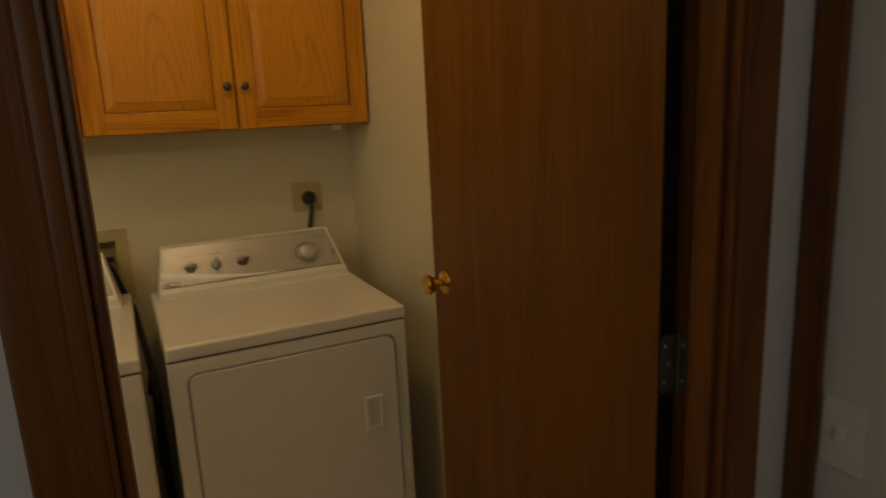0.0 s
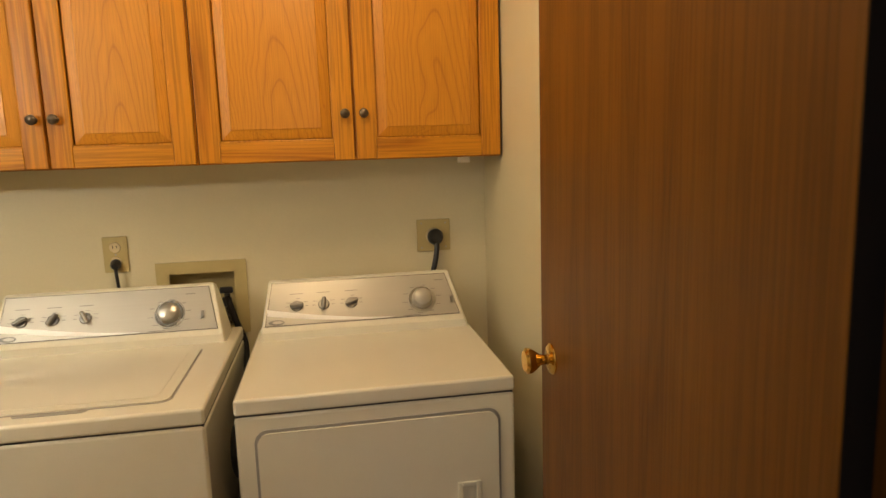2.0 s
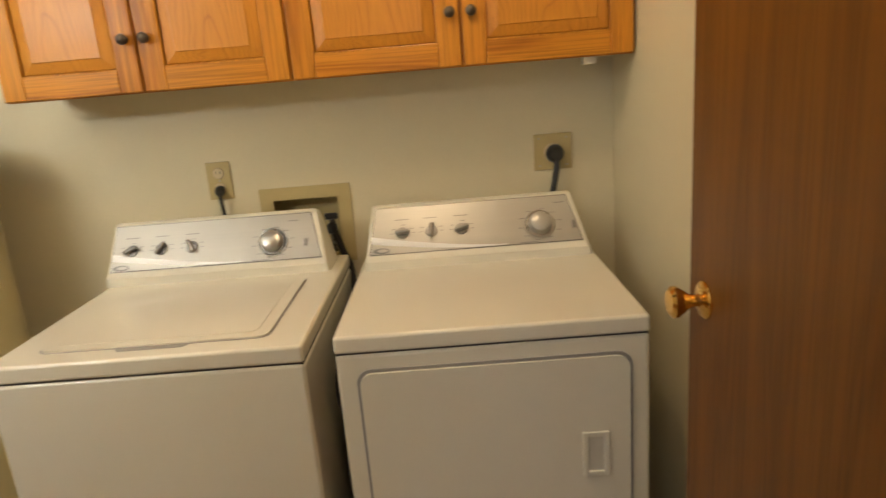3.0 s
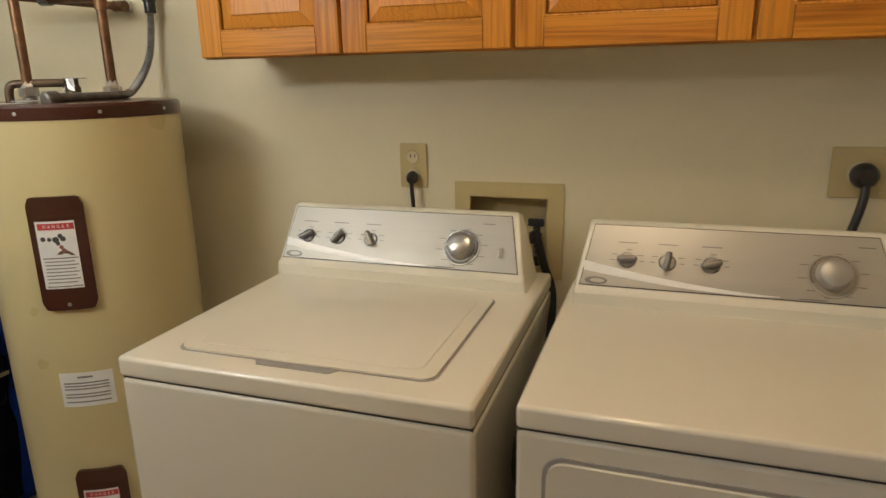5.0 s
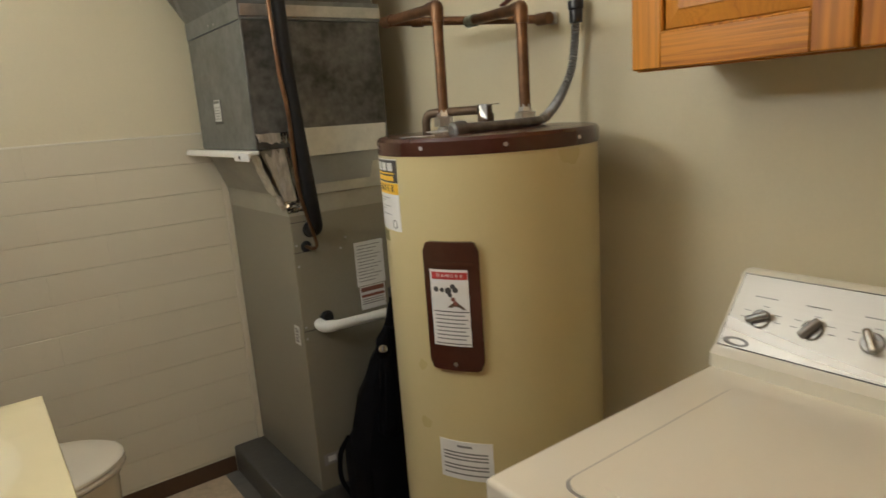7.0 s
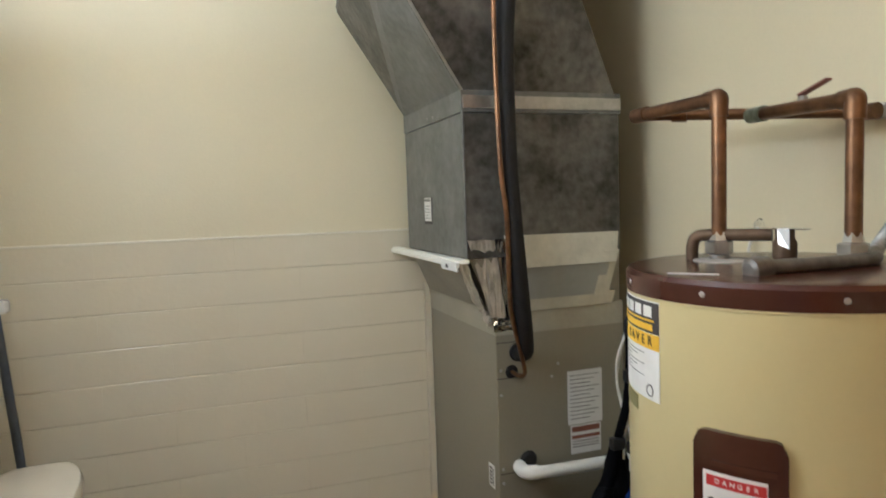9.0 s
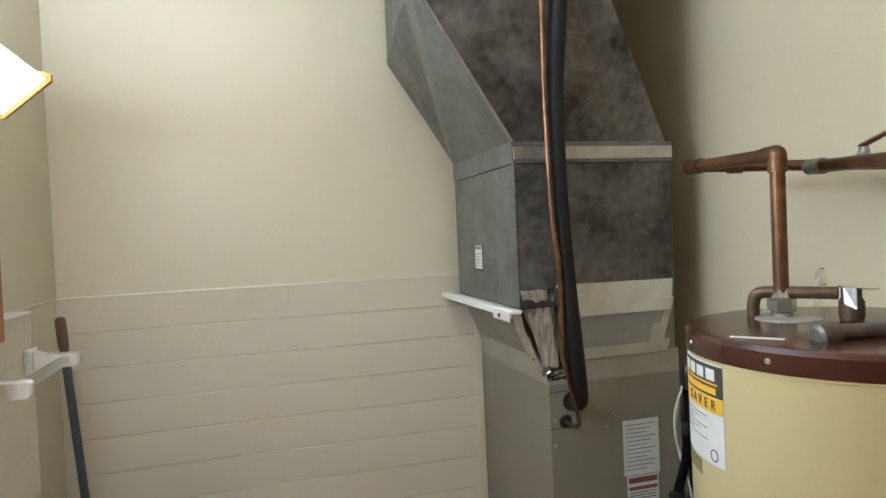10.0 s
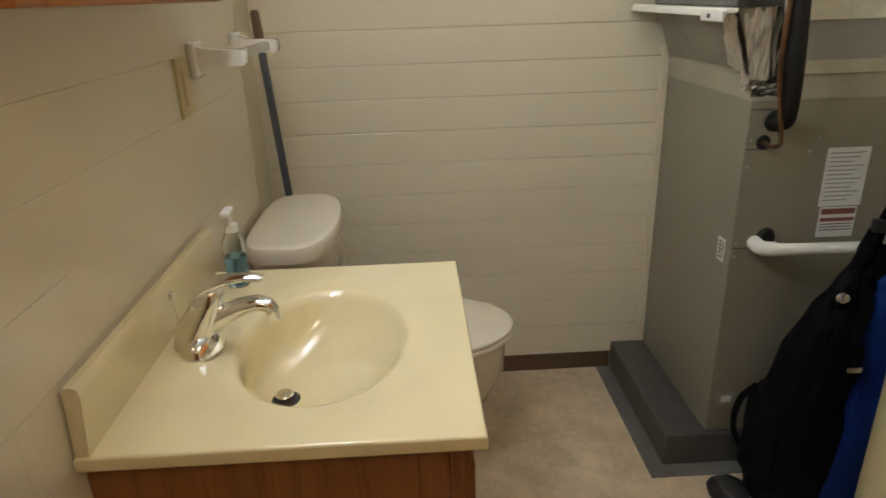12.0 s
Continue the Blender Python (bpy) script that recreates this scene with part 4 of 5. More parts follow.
    for k in range(7):
        part("print", tank_sheet(-142, -100 - 6 * (k % 3), 1.221 - 0.006 * k, 1.2225 - 0.006 * k, 0.0008, 0.0013, 8), PRINT, lab)
    q = on_tank(-96, 0, 1) - on_tank(-96, 0, 0)
    part("approval_mark", lathe([(0.008, 0.0), (0.0082, 0.0006), (0.0095, 0.0006), (0.0097, 0.0)], on_tank(-96, 1.166, 0.001), q, 20), INK, lab)
    part("green_sticker", tank_sheet(-124, -106, 1.123, 1.146, -0.001, 0.001, 6), material("olive_sticker", (0.24, 0.22, 0.09), 0.5), w)
    # nipples and hex unions on the top
    for x, y in ((-0.972, 2.624), (-0.792, 2.719)):
        n = part("union", lathe([(0.0, 0), (0.014, 0), (0.014, 0.022), (0.0235, 0.024), (0.0235, 0.044), (0.016, 0.047), (0.013, 0.062), (0, 0.062)], (x, y, 1.338), seg=6), STEEL, w, "zinc hex union")
        part("nipple", lathe([(0.0, 0), (0.017, 0.0), (0.017, 0.022), (0, 0.022)], (x, y, 1.337), seg=20), STEEL, n)


def copper_pipes():
    r = 0.0125
    p = thing("copper_pipes", (-0.9, 2.72, 1.39), "aged copper water pipes rising from the heater to the wall", "pipe")
    for x, y, zt in ((-0.972, 2.624, 1.632), (-0.792, 2.719, 1.605)):
        part("riser", rod((x, y, 1.392), (x, y, zt - 0.022), r), COPPER, p)
    def elbow(a, c, d):
        part("elbow", tube(curve([a, a + (Vector(c) - a) * 0.55, c, Vector(c) + (Vector(d) - Vector(c)) * 0.45, d], 5), r + 0.003, 16), COPPER, p)
    e1, e2 = Vector((-0.972, 2.624, 1.632)), Vector((-0.792, 2.719, 1.605))
    f1, f2 = Vector((-1.255, 2.665, 1.640)), Vector((-1.085, 2.815, 1.620))
    for e, f in ((e1, f1), (e2, f2)):
        d = (f - e).normalized()
        elbow(e - Vector((0, 0, 0.032)), e, e + d * 0.032)
        part("arm", rod(e + d * 0.02, f, r), COPPER, p)
        part("collar", rod(f - d * 0.04, f + d * 0.012, r + 0.003), VERDIGRIS if e is e2 else COPPER, p)
    wall = Vector((-0.945, N - 0.001, 1.610))
    d = (wall - f1).normalized()
    part("branch", rod(f1, wall, r * 0.9), COPPER, p)
    part("coupling", rod(f1 + d * 0.07, f1 + d * 0.10, r + 0.0025), COPPER, p)
    part("stub", rod((-0.965, N - 0.04, 1.610), (-0.925, N - 0.04, 1.609), r + 0.003), COPPER, p)
    v = part("shutoff_valve", lathe([(0, 0), (0.017, 0), (0.018, 0.016), (0.011, 0.022), (0.008, 0.034), (0, 0.034)], (-1.038, 2.888, 1.618), (0, 0.1, 1), 16), STEEL, p, "steel ball valve with a red lever")
    part("lever", slab([(-1.046, 2.884, 1.653), (-1.036, 2.896, 1.653), (-0.975, 2.892, 1.672), (-0.978, 2.878, 1.672)], 0.004), RUST, v)
    part("wall_clip", box(-0.955, -0.935, N - 0.012, N, 1.596, 1.626, 0.002), STEEL, p)


def relief_valve():
    p = thing("relief_valve", (-0.887, 2.69, 1.34), "brass relief valve with a chrome lever on the heater's top", "valve")
    r = 0.0105
    part("outlet_pipe", tube(curve([(-1.012, 2.600, 1.338), (-1.012, 2.600, 1.372), (-1.005, 2.604, 1.390), (-0.985, 2.617, 1.394), (-0.95, 2.642, 1.394), (-0.905, 2.675, 1.394)], 6), r, 16), DULLBRASS, p)
    part("body", lathe([(0, 0), (0.017, 0), (0.019, 0.006), (0.019, 0.03), (0.015, 0.036), (0.015, 0.052), (0, 0.052)], (-0.888, 2.684, 1.352), seg=20), DULLBRASS, p, "dull brass valve body")
    part("seat", rod((-0.893, 2.684, 1.338), (-0.893, 2.684, 1.37), 0.012), STEEL, p)
    part("lever", box(-0.906, -0.842, 2.674, 2.690, 1.404, 1.4065, 0.001), CHROME, p)
    part("lever_tab", slab([(-0.882, 2.662, 1.406), (-0.862, 2.667, 1.406), (-0.858, 2.663, 1.372), (-0.876, 2.658, 1.380)], 0.002), KNOBDARK, p)


def flexible_conduit():
    p = thing("flexible_conduit", (-0.84, 2.95, 1.34), "ribbed grey flexible conduit curving down to the heater", "conduit")
    line = curve([(-0.838, 2.945, 1.60), (-0.842, 2.944, 1.54), (-0.852, 2.937, 1.47), (-0.856, 2.90, 1.410), (-0.842, 2.842, 1.372), (-0.800, 2.775, 1.362), (-0.763, 2.720, 1.361), (-0.762, 2.620, 1.360), (-0.772, 2.515, 1.360)], 20)
    part("hose", tube(line[:95], 0.0072, 12, 0.0046), FLEX, p, "", 0)
    part("sleeve", tube(line[92:], 0.0105, 14), SLEEVE, p, "smooth dark grey sleeve over the end of the conduit")
    part("connector", lathe([(0, 0), (0.016, 0), (0.016, 0.03), (0.019, 0.032), (0.019, 0.05), (0.012, 0.052), (0.012, 0.07), (0, 0.07)], (-0.838, 2.946, 1.585), seg=16), BLACKPLASTIC, p)
    part("upper_conduit", rod((-0.838, 2.946, 1.65), (-0.838, 2.946, 2.419), 0.0105), FLEX, p)
    part("junction_nut", lathe([(0, 0), (0.016, 0), (0.018, 0.01), (0.018, 0.03), (0.012, 0.034), (0, 0.034)], (-0.772, 2.528, 1.360), (-0.1, -1, -0.12), 12), SLEEVE, p)


water_heater()
copper_pipes()
relief_valve()
flexible_conduit()
h = thing("wall_hook", (-1.26, N, 1.34), "small clear hook with a white cord on the wall", "hook")
part("disc", lathe([(0, 0.004), (0.018, 0.003), (0.02, 0)], (-1.235, N, 1.385), (0, -1, 0), 20), CLEAR, h)
part("loop", tube(curve([(-1.235, N - 0.006, 1.385), (-1.24, N - 0.02, 1.36), (-1.25, N - 0.02, 1.33), (-1.255, N - 0.012, 1.28)]), 0.0035, 8), PVC, h)


# ---- furnace ----
FX, FY0, FY1 = -1.663, 2.495, 2.905


def crumpled(corners, seed, depth=0.0035, cells=8):
    """A creased sheet between four corners, with thickness."""
    c = [Vector(v) for v in corners]
    rng = random.Random(seed)
    nrm = (c[1] - c[0]).cross(c[3] - c[0]).normalized()
    bm = bmesh.new()
    layers = []
    heights = [[rng.uniform(-depth, depth) for _ in range(cells + 1)] for _ in range(cells + 1)]
    for back in (0.002, 0.0):
        grid = []
        for i in range(cells + 1):
            row = []
            for j in range(cells + 1):
                u, v = j / cells, i / cells
                p = (c[0] * (1 - u) + c[1] * u) * (1 - v) + (c[3] * (1 - u) + c[2] * u) * v
                row.append(bm.verts.new(p + nrm * (0.003 + heights[i][j] - back)))
            grid.append(row)
        layers.append(grid)
    for grid in layers:
        for i in range(cells):
            for j in range(cells):
                a, b, d, e = grid[i][j], grid[i][j + 1], grid[i + 1][j + 1], grid[i + 1][j]
                bm.faces.new((a, b, d))
                bm.faces.new((a, d, e))
    return bm


def furnace():
    f = thing("furnace", (-1.94, 2.7, 0), "grey steel furnace cabinet taped to the duct above it", "furnace")
    part("cabinet", box(W + 0.008, FX, FY0, FY1, 0.112, 1.146, 0.003), FURNACE, f)
    for z in (0.705, 0.975, 1.075):
        part("panel_seam", box(FX - 0.001, FX + 0.0012, FY0 + (0.004 if z < 0.9 else 0.0), FY1 - 0.004 if z < 0.9 else FY0 + 0.06, z, z + 0.002), SEAM, f)
    for y, z in ((FY0 + 0.010, 1.11), (FY0 + 0.012, 1.0), (FY0 + 0.012, 0.93), (FY0 + 0.012, 0.72), (FY0 + 0.012, 0.68), (FY0 + 0.17, 0.965), (FY0 + 0.19, 1.0)):
        part("screw", lathe([(0, 0.0025), (0.004, 0.0015), (0.0045, 0)], (FX, y, z), (1, 0, 0), 10), STEEL, f)
    for y, z, r in ((FY0 + 0.066, 1.047, 0.024), (FY0 + 0.045, 0.993, 0.016)):
        part("grommet", lathe([(0, 0.003), (r * 0.5, 0.004), (r, 0.003), (r + 0.003, 0)], (FX, y, z), (1, 0, 0), 20), BLACKRUBBER, f)
    lab = part("instruction_label", box(FX, FX + 0.0012, 2.714, 2.828, 0.815, 0.972), PAPER, f, "white instruction label")
    for k in range(12):
        part("print", box(FX + 0.001, FX + 0.0018, 2.722, 2.816 - 0.014 * (k % 3), 0.957 - 0.0115 * k, 0.9592 - 0.0115 * k), PRINT, lab)
    lab = part("caution_label", box(FX, FX + 0.0012, 2.722, 2.822, 0.728, 0.812), PAPER, f, "white and rust-red caution label")
    part("red_band", box(FX + 0.001, FX + 0.0018, 2.726, 2.818, 0.792, 0.808), RUST, lab)
    part("red_band", box(FX + 0.001, FX + 0.0018, 2.726, 2.818, 0.772, 0.782), RUST, lab)
    for z in (0.763, 0.755, 0.747):
        part("print", box(FX + 0.001, FX + 0.0018, 2.728, 2.815, z, z + 0.003), PRINT, lab)
    lab = part("bar_code_tag", box(FX - 0.072, FX - 0.032, FY0 - 0.0012, FY0, 0.652, 0.718), PAPER, f, "small white tag with dark bars")
    for k in range(5):
        part("print", box(FX - 0.064, FX - 0.05, FY0 - 0.0018, FY0 - 0.001, 0.660 + 0.011 * k, 0.666 + 0.011 * k), INK, lab)
    part("print", box(FX - 0.044, FX - 0.038, FY0 - 0.0018, FY0 - 0.001, 0.660, 0.71), PRINT, lab)
    part("maker_plate", box(FX, FX + 0.0012, 2.515, 2.575, 0.205, 0.245), GREYSEAM, f, "small grey plate")
    part("plate_mark", box(FX + 0.001, FX + 0.0018, 2.53, 2.56, 0.215, 0.236), PAPER, f)
    part("wall_flange", box(W + 0.002, W + 0.016, FY0 - 0.022, FY0, 0.112, 1.19, 0.002), JOINT, f, "cream caulked flange at the wall")
    # taped neck between cabinet and duct
    n = part("neck", loft([quadring(W + 0.01, FX - 0.004, FY0 + 0.004, FY1 - 0.01, 1.146), quadring(-2.10, -1.592, 2.395, 2.845, 1.318)]), NECKSIDE, f, "bare sheet-metal neck")
    part("tape", loft([quadring(W + 0.008, FX + 0.003, FY0 - 0.002, FY1 - 0.004, 1.098), quadring(W + 0.008, FX + 0.0035, FY0 - 0.0025, FY1 - 0.004, 1.148), quadring(W + 0.03, FX + 0.004, FY0 - 0.01, FY1 - 0.006, 1.166)], False), FURNACETAPE, n, "dull beige sealing tape")
    part("neck_sheet", slab([(-1.637, 2.54, 1.194), (-1.637, 2.815, 1.194), (-1.590, 2.815, 1.292), (-1.590, 2.53, 1.292)], 0.002), NECKSHEET, n, "clean galvanised front sheet")
    part("tape", slab([(-1.653, 2.545, 1.160), (-1.653, 2.86, 1.160), (-1.636, 2.86, 1.198), (-1.636, 2.545, 1.198)], 0.004), TAPE, n, "cream sealing tape")
    part("tape", slab([(-1.584, 2.505, 1.288), (-1.584, 2.830, 1.288), (-1.578, 2.834, 1.372), (-1.578, 2.49, 1.375)], 0.004), TAPE, n, "cream sealing tape")
    part("tape", slab([(-1.636, 2.790, 1.190), (-1.636, 2.836, 1.190), (-1.580, 2.838, 1.32), (-1.580, 2.790, 1.32)], 0.005), TAPE, n, "cream sealing tape")
    part("foil", crumpled([(-1.655, 2.478, 1.150), (-1.648, 2.520, 1.150), (-1.577, 2.46, 1.368), (-1.580, 2.388, 1.368)], 1), FOIL, n, "crumpled foil tape", 0)
    part("foil", crumpled([(-1.650, 2.522, 1.150), (-1.646, 2.575, 1.150), (-1.576, 2.530, 1.368), (-1.578, 2.462, 1.368)], 2), DARKFOIL, n, "smooth dark reflecting foil tape", 0)
    part("foil", crumpled([(-1.76, 2.470, 1.182), (-1.655, 2.476, 1.150), (-1.582, 2.385, 1.316), (-1.65, 2.387, 1.316)], 3), FOIL, n, "crumpled foil tape", 0)
    part("foil", crumpled([(-1.6605, 2.490, 1.108), (-1.6605, 2.575, 1.112), (-1.646, 2.575, 1.152), (-1.650, 2.480, 1.152)], 4), DARKFOIL, n, "smooth dark reflecting foil tape", 0)
    part("foil", crumpled([(-1.690, 2.487, 1.132), (-1.650, 2.474, 1.126), (-1.640, 2.468, 1.168), (-1.685, 2.462, 1.172)], 5, 0.008), FOIL, n, "crumpled foil tape", 0)


def duct():
    d = thing("supply_duct", (-1.84, 2.6, 1.3), "stained galvanised duct offset towards the ceiling", "duct")
    x0, x1, y0, y1 = -2.09, -1.585, 2.386, 2.845
    part("lower_box", box(x0, x1, y0, y1, 1.320, 1.690, 0.003), GALVSTAIN, d)
    part("corner_seam", rod((x1, y0, 1.322), (x1, y0, 1.69), 0.004, 8), GALV, d)
    part("side_sheet", box(x0 + 0.002, x1 - 0.004, y0 - 0.0025, y0, 1.324, 1.688), GALV, d)
    part("collar", box(x0 - 0.003, x1 + 0.004, y0 - 0.005, y1 + 0.003, 1.690, 1.745, 0.002), GALV, d, "bright drive-cleat collar")
    part("cleat", box(x1 + 0.003, x1 + 0.007, y0, y1 + 0.002, 1.70, 1.732, 0.001), STEEL, d)
    # offset rising to the ceiling, leaning out over the room
    top = [(-2.222, 2.205, 2.10), (-1.500, 2.115, 2.115), (-1.500, 2.620, 2.115), (-2.222, 2.640, 2.10)]
    low = quadring(x0, x1, y0, y1 - 0.015, 1.745)
    bm = loft([low, top])
    bmesh.ops.triangulate(bm, faces=[f for f in bm.faces if len(f.verts) == 4])
    part("offset", bm, GALVSTAIN, d, "", 0.05)
    part("ridge_seam", rod(low[1], top[1], 0.004, 8), STEEL, d)
    part("offset_side", slab([(low[0][0], low[0][1] - 0.003, 1.745), (low[1][0] - 0.006, low[1][1] - 0.003, 1.745), (top[1][0] - 0.006, top[1][1] - 0.003, 2.115), (top[0][0], top[0][1] - 0.003, 2.115)], 0.002), GALV, d)
    part("upper_box", loft([top, [(x, y, CEILING - 0.001) for x, y, z in top]]), GALVSTAIN, d)
    part("rating_tag", box(-1.905, -1.845, y0 - 0.0045, y0 - 0.0025, 1.413, 1.481), PAPER, d, "white tag with a dark edge")
    part("tag_edge", box(-1.911, -1.839, y0 - 0.0035, y0 - 0.0024, 1.404, 1.482), INK, d)
    part("tag_head", box(-1.902, -1.848, y0 - 0.0050, y0 - 0.0044, 1.470, 1.478), PRINT, d)
    for k in range(5):
        part("print", box(-1.899, -1.852 - 0.008 * (k % 2), y0 - 0.0050, y0 - 0.0044, 1.420 + 0.009 * k, 1.422 + 0.009 * k), PRINT, d)
    for x, z in ((-1.85, 1.707), (-1.80, 1.705), (-2.08, 1.55), (-2.082, 1.42)):
        part("screw", lathe([(0, 0.0025), (0.004, 0.0015), (0.0045, 0)], (x, y0 - 0.004, z), (0, -1, 0), 10), STEEL, d)
    r = thing("filter_rack", (-1.9, 2.37, 1.29), "white metal filter rack strip under the duct", "filter rack")
    part("rack", box(-2.228, -1.580, 2.364, 2.392, 1.308, 1.3195, 0.003), CAPPAINT, r)
    part("lip", box(-2.228, -1.580, 2.359, 2.365, 1.300, 1.314, 0.002), CAPPAINT, r)
    part("latch", box(-1.690, -1.575, 2.352, 2.3595, 1.290, 1.314, 0.003), WHITEMETAL, r)
    part("latch_hole", box(-1.650, -1.634, 2.351, 2.3525, 1.297, 1.307, 0.0005), INK, r)


furnace()
duct()
i = thing("insulated_pipe", (-1.52, 2.5, 1.0), "black foam-insulated refrigerant pipe beside the duct", "pipe")
part("insulation", tube(curve([(-1.478, 2.494, 2.419), (-1.492, 2.483, 2.07), (-1.505, 2.470, 1.85), (-1.512, 2.474, 1.59), (-1.520, 2.490, 1.385), (-1.540, 2.516, 1.19), (-1.578, 2.541, 1.10), (-1.612, 2.558, 1.060), (-1.645, 2.561, 1.047)], 8), 0.0225, 18), BLACKRUBBER, i)
part("end_cap", lathe([(0, 0), (0.021, 0.0), (0.021, 0.03), (0, 0.03)], (-1.632, 2.560, 1.046), (-1, 0, 0), 16), BLACKRUBBER, i)
i = thing("refrigerant_line", (-1.52, 2.46, 1.0), "thin bare copper line running along the black pipe", "pipe")
part("line", tube(curve([(-1.472, 2.435, 2.419), (-1.478, 2.432, 2.06), (-1.486, 2.434, 1.80), (-1.492, 2.444, 1.55), (-1.502, 2.462, 1.415), (-1.532, 2.480, 1.20), (-1.585, 2.530, 1.07), (-1.605, 2.552, 1.005), (-1.625, 2.546, 0.990), (-1.662, 2.540, 0.993)], 8), 0.006, 10), COPPER, i)
i = thing("condensate_drain", (-1.6, 2.6, 0.7), "white plastic drain pipe bent out of the furnace", "pipe")
part("pipe", tube(curve([(-1.610, 2.560, 0.722), (-1.602, 2.60, 0.722), (-1.595, 2.70, 0.722), (-1.585, 2.97, 0.722)], 6), 0.0165, 16), PVC, i)
part("elbow", tube(curve([(-1.662, 2.556, 0.722), (-1.635, 2.552, 0.722), (-1.615, 2.558, 0.722), (-1.606, 2.585, 0.722)], 6), 0.0195, 16), PVC, i)
part("boot", lathe([(0, 0.012), (0.02, 0.012), (0.027, 0)], (FX, 2.585, 0.735), (1, 0, 0), 18), BLACKRUBBER, i)
setting("plinth", box(W, -1.650, 2.372, 2.93, 0.0, 0.110, 0.008), GREYPAINT, "grey painted concrete plinth under the furnace", "plinth")
setting("painted_strip", box(W + 0.01, -1.60, 2.320, 2.93, 0.0002, 0.004, 0.001), STRIPPAINT, "grey painted strip on the floor round the plinth", "floor paint")


def carried_bag():
    """A tall soft bag slumped upright in the gap beside the heater."""
    g = thing("golf_bag", (-1.385, 2.625, 0), "tall black and blue nylon bag standing beside the heater", "bag")
    rng = random.Random(4)
    def lump(sections, seg=28, amp=0.012, seed=0):
        rings = []
        for k, (x, y, z, rx, ry) in enumerate(sections):
            ring = []
            for j in range(seg):
                a = 2 * math.pi * j / seg
                w = 1 + amp / max(rx, 0.03) * noise.noise((3 * math.cos(a) + seed, 3 * math.sin(a), z * 9))
                ring.append((x + rx * w * math.cos(a), y + ry * w * math.sin(a), z))
            rings.append(ring)
        return loft(rings)
    def sections(rows, steps=5):
        out = []
        for i in range(len(rows) - 1):
            for k in range(steps):
                t = k / steps
                s = t * t * (3 - 2 * t)
                a, c = rows[i], rows[i + 1]
                out.append(tuple(a[q] + (c[q] - a[q]) * (t if q < 3 else s) for q in range(5)))
        return out + [rows[-1]]
    part("body", lump(sections([(-1.49, 2.660, 0.012, 0.07, 0.09), (-1.49, 2.660, 0.05, 0.100, 0.117), (-1.49, 2.665, 0.30, 0.105, 0.120), (-1.49, 2.694, 0.48, 0.090, 0.105), (-1.49, 2.722, 0.58, 0.074, 0.085), (-1.485, 2.745, 0.66, 0.052, 0.062), (-1.48, 2.748, 0.74, 0.032, 0.036), (-1.47, 2.745, 0.81, 0.018, 0.020), (-1.468, 2.738, 0.83, 0.008, 0.01)])), BAGCLOTH, g)
    part("side_panel", lump(sections([(-1.452, 2.765, 0.014, 0.06, 0.09), (-1.450, 2.775, 0.06, 0.085, 0.10), (-1.450, 2.783, 0.30, 0.085, 0.10), (-1.455, 2.788, 0.48, 0.078, 0.090), (-1.458, 2.785, 0.62, 0.062, 0.070), (-1.460, 2.785, 0.69, 0.040, 0.045), (-1.460, 2.785, 0.72, 0.01, 0.012)]), seed=9), BAGBLUE, g, "dark royal blue nylon side panel")
    part("pocket", lump(sections([(-1.50, 2.590, 0.06, 0.05, 0.02), (-1.50, 2.570, 0.10, 0.080, 0.035), (-1.50, 2.575, 0.30, 0.075, 0.035), (-1.50, 2.620, 0.44, 0.03, 0.015)]), seed=3), BAGCLOTH, g)
    part("flap", lump(sections([(-1.425, 2.655, 0.36, 0.02, 0.03), (-1.412, 2.655, 0.40, 0.03, 0.05), (-1.415, 2.665, 0.52, 0.028, 0.05), (-1.425, 2.685, 0.64, 0.025, 0.045), (-1.44, 2.705, 0.72, 0.01, 0.02)], 4), seed=6), BAGCLOTH, g)
    for pts, r in (([(-1.470, 2.690, 0.66), (-1.450, 2.712, 0.76), (-1.432, 2.722, 0.85), (-1.418, 2.742, 0.95), (-1.408, 2.745, 1.06), (-1.402, 2.740, 1.13)], 0.011), ([(-1.455, 2.770, 0.68), (-1.440, 2.772, 0.76), (-1.426, 2.770, 0.84), (-1.412, 2.758, 0.95), (-1.405, 2.750, 1.06), (-1.400, 2.744, 1.13)], 0.011), ([(-1.395, 2.680, 0.60), (-1.385, 2.690, 0.55), (-1.384, 2.700, 0.50)], 0.010), ([(-1.560, 2.570, 0.34), (-1.590, 2.545, 0.27), (-1.592, 2.540, 0.18), (-1.570, 2.560, 0.12)], 0.009)):
        part("strap", tube(curve(pts, 8), r, 10, flat=0.3), BAGCLOTH, g)
    for x, y, z in ((-1.432, 2.722, 0.842), (-1.426, 2.770, 0.826), (-1.406, 2.748, 1.02)):
        part("strap_buckle", box(x - 0.012, x + 0.012, y - 0.020, y + 0.018, z - 0.016, z + 0.016, 0.006, 2), BLACKPLASTIC, g)
    part("clip", lathe([(0, 0), (0.013, 0.004), (0.016, 0.02), (0.015, 0.045), (0.008, 0.06), (0, 0.06)], (-1.401, 2.742, 1.115), (0, 0, 1), 14), BLACKPLASTIC, g, "black plastic clip")
    part("buckle", box(-1.382, -1.374, 2.676, 2.712, 0.484, 0.500, 0.004), CHROME, g, "bright metal buckle")
    part("stud", lathe([(0, 0.007), (0.011, 0.005), (0.014, 0)], (-1.396, 2.640, 0.678), (0.8, -0.5, 0.2), 14), CHROME, g)
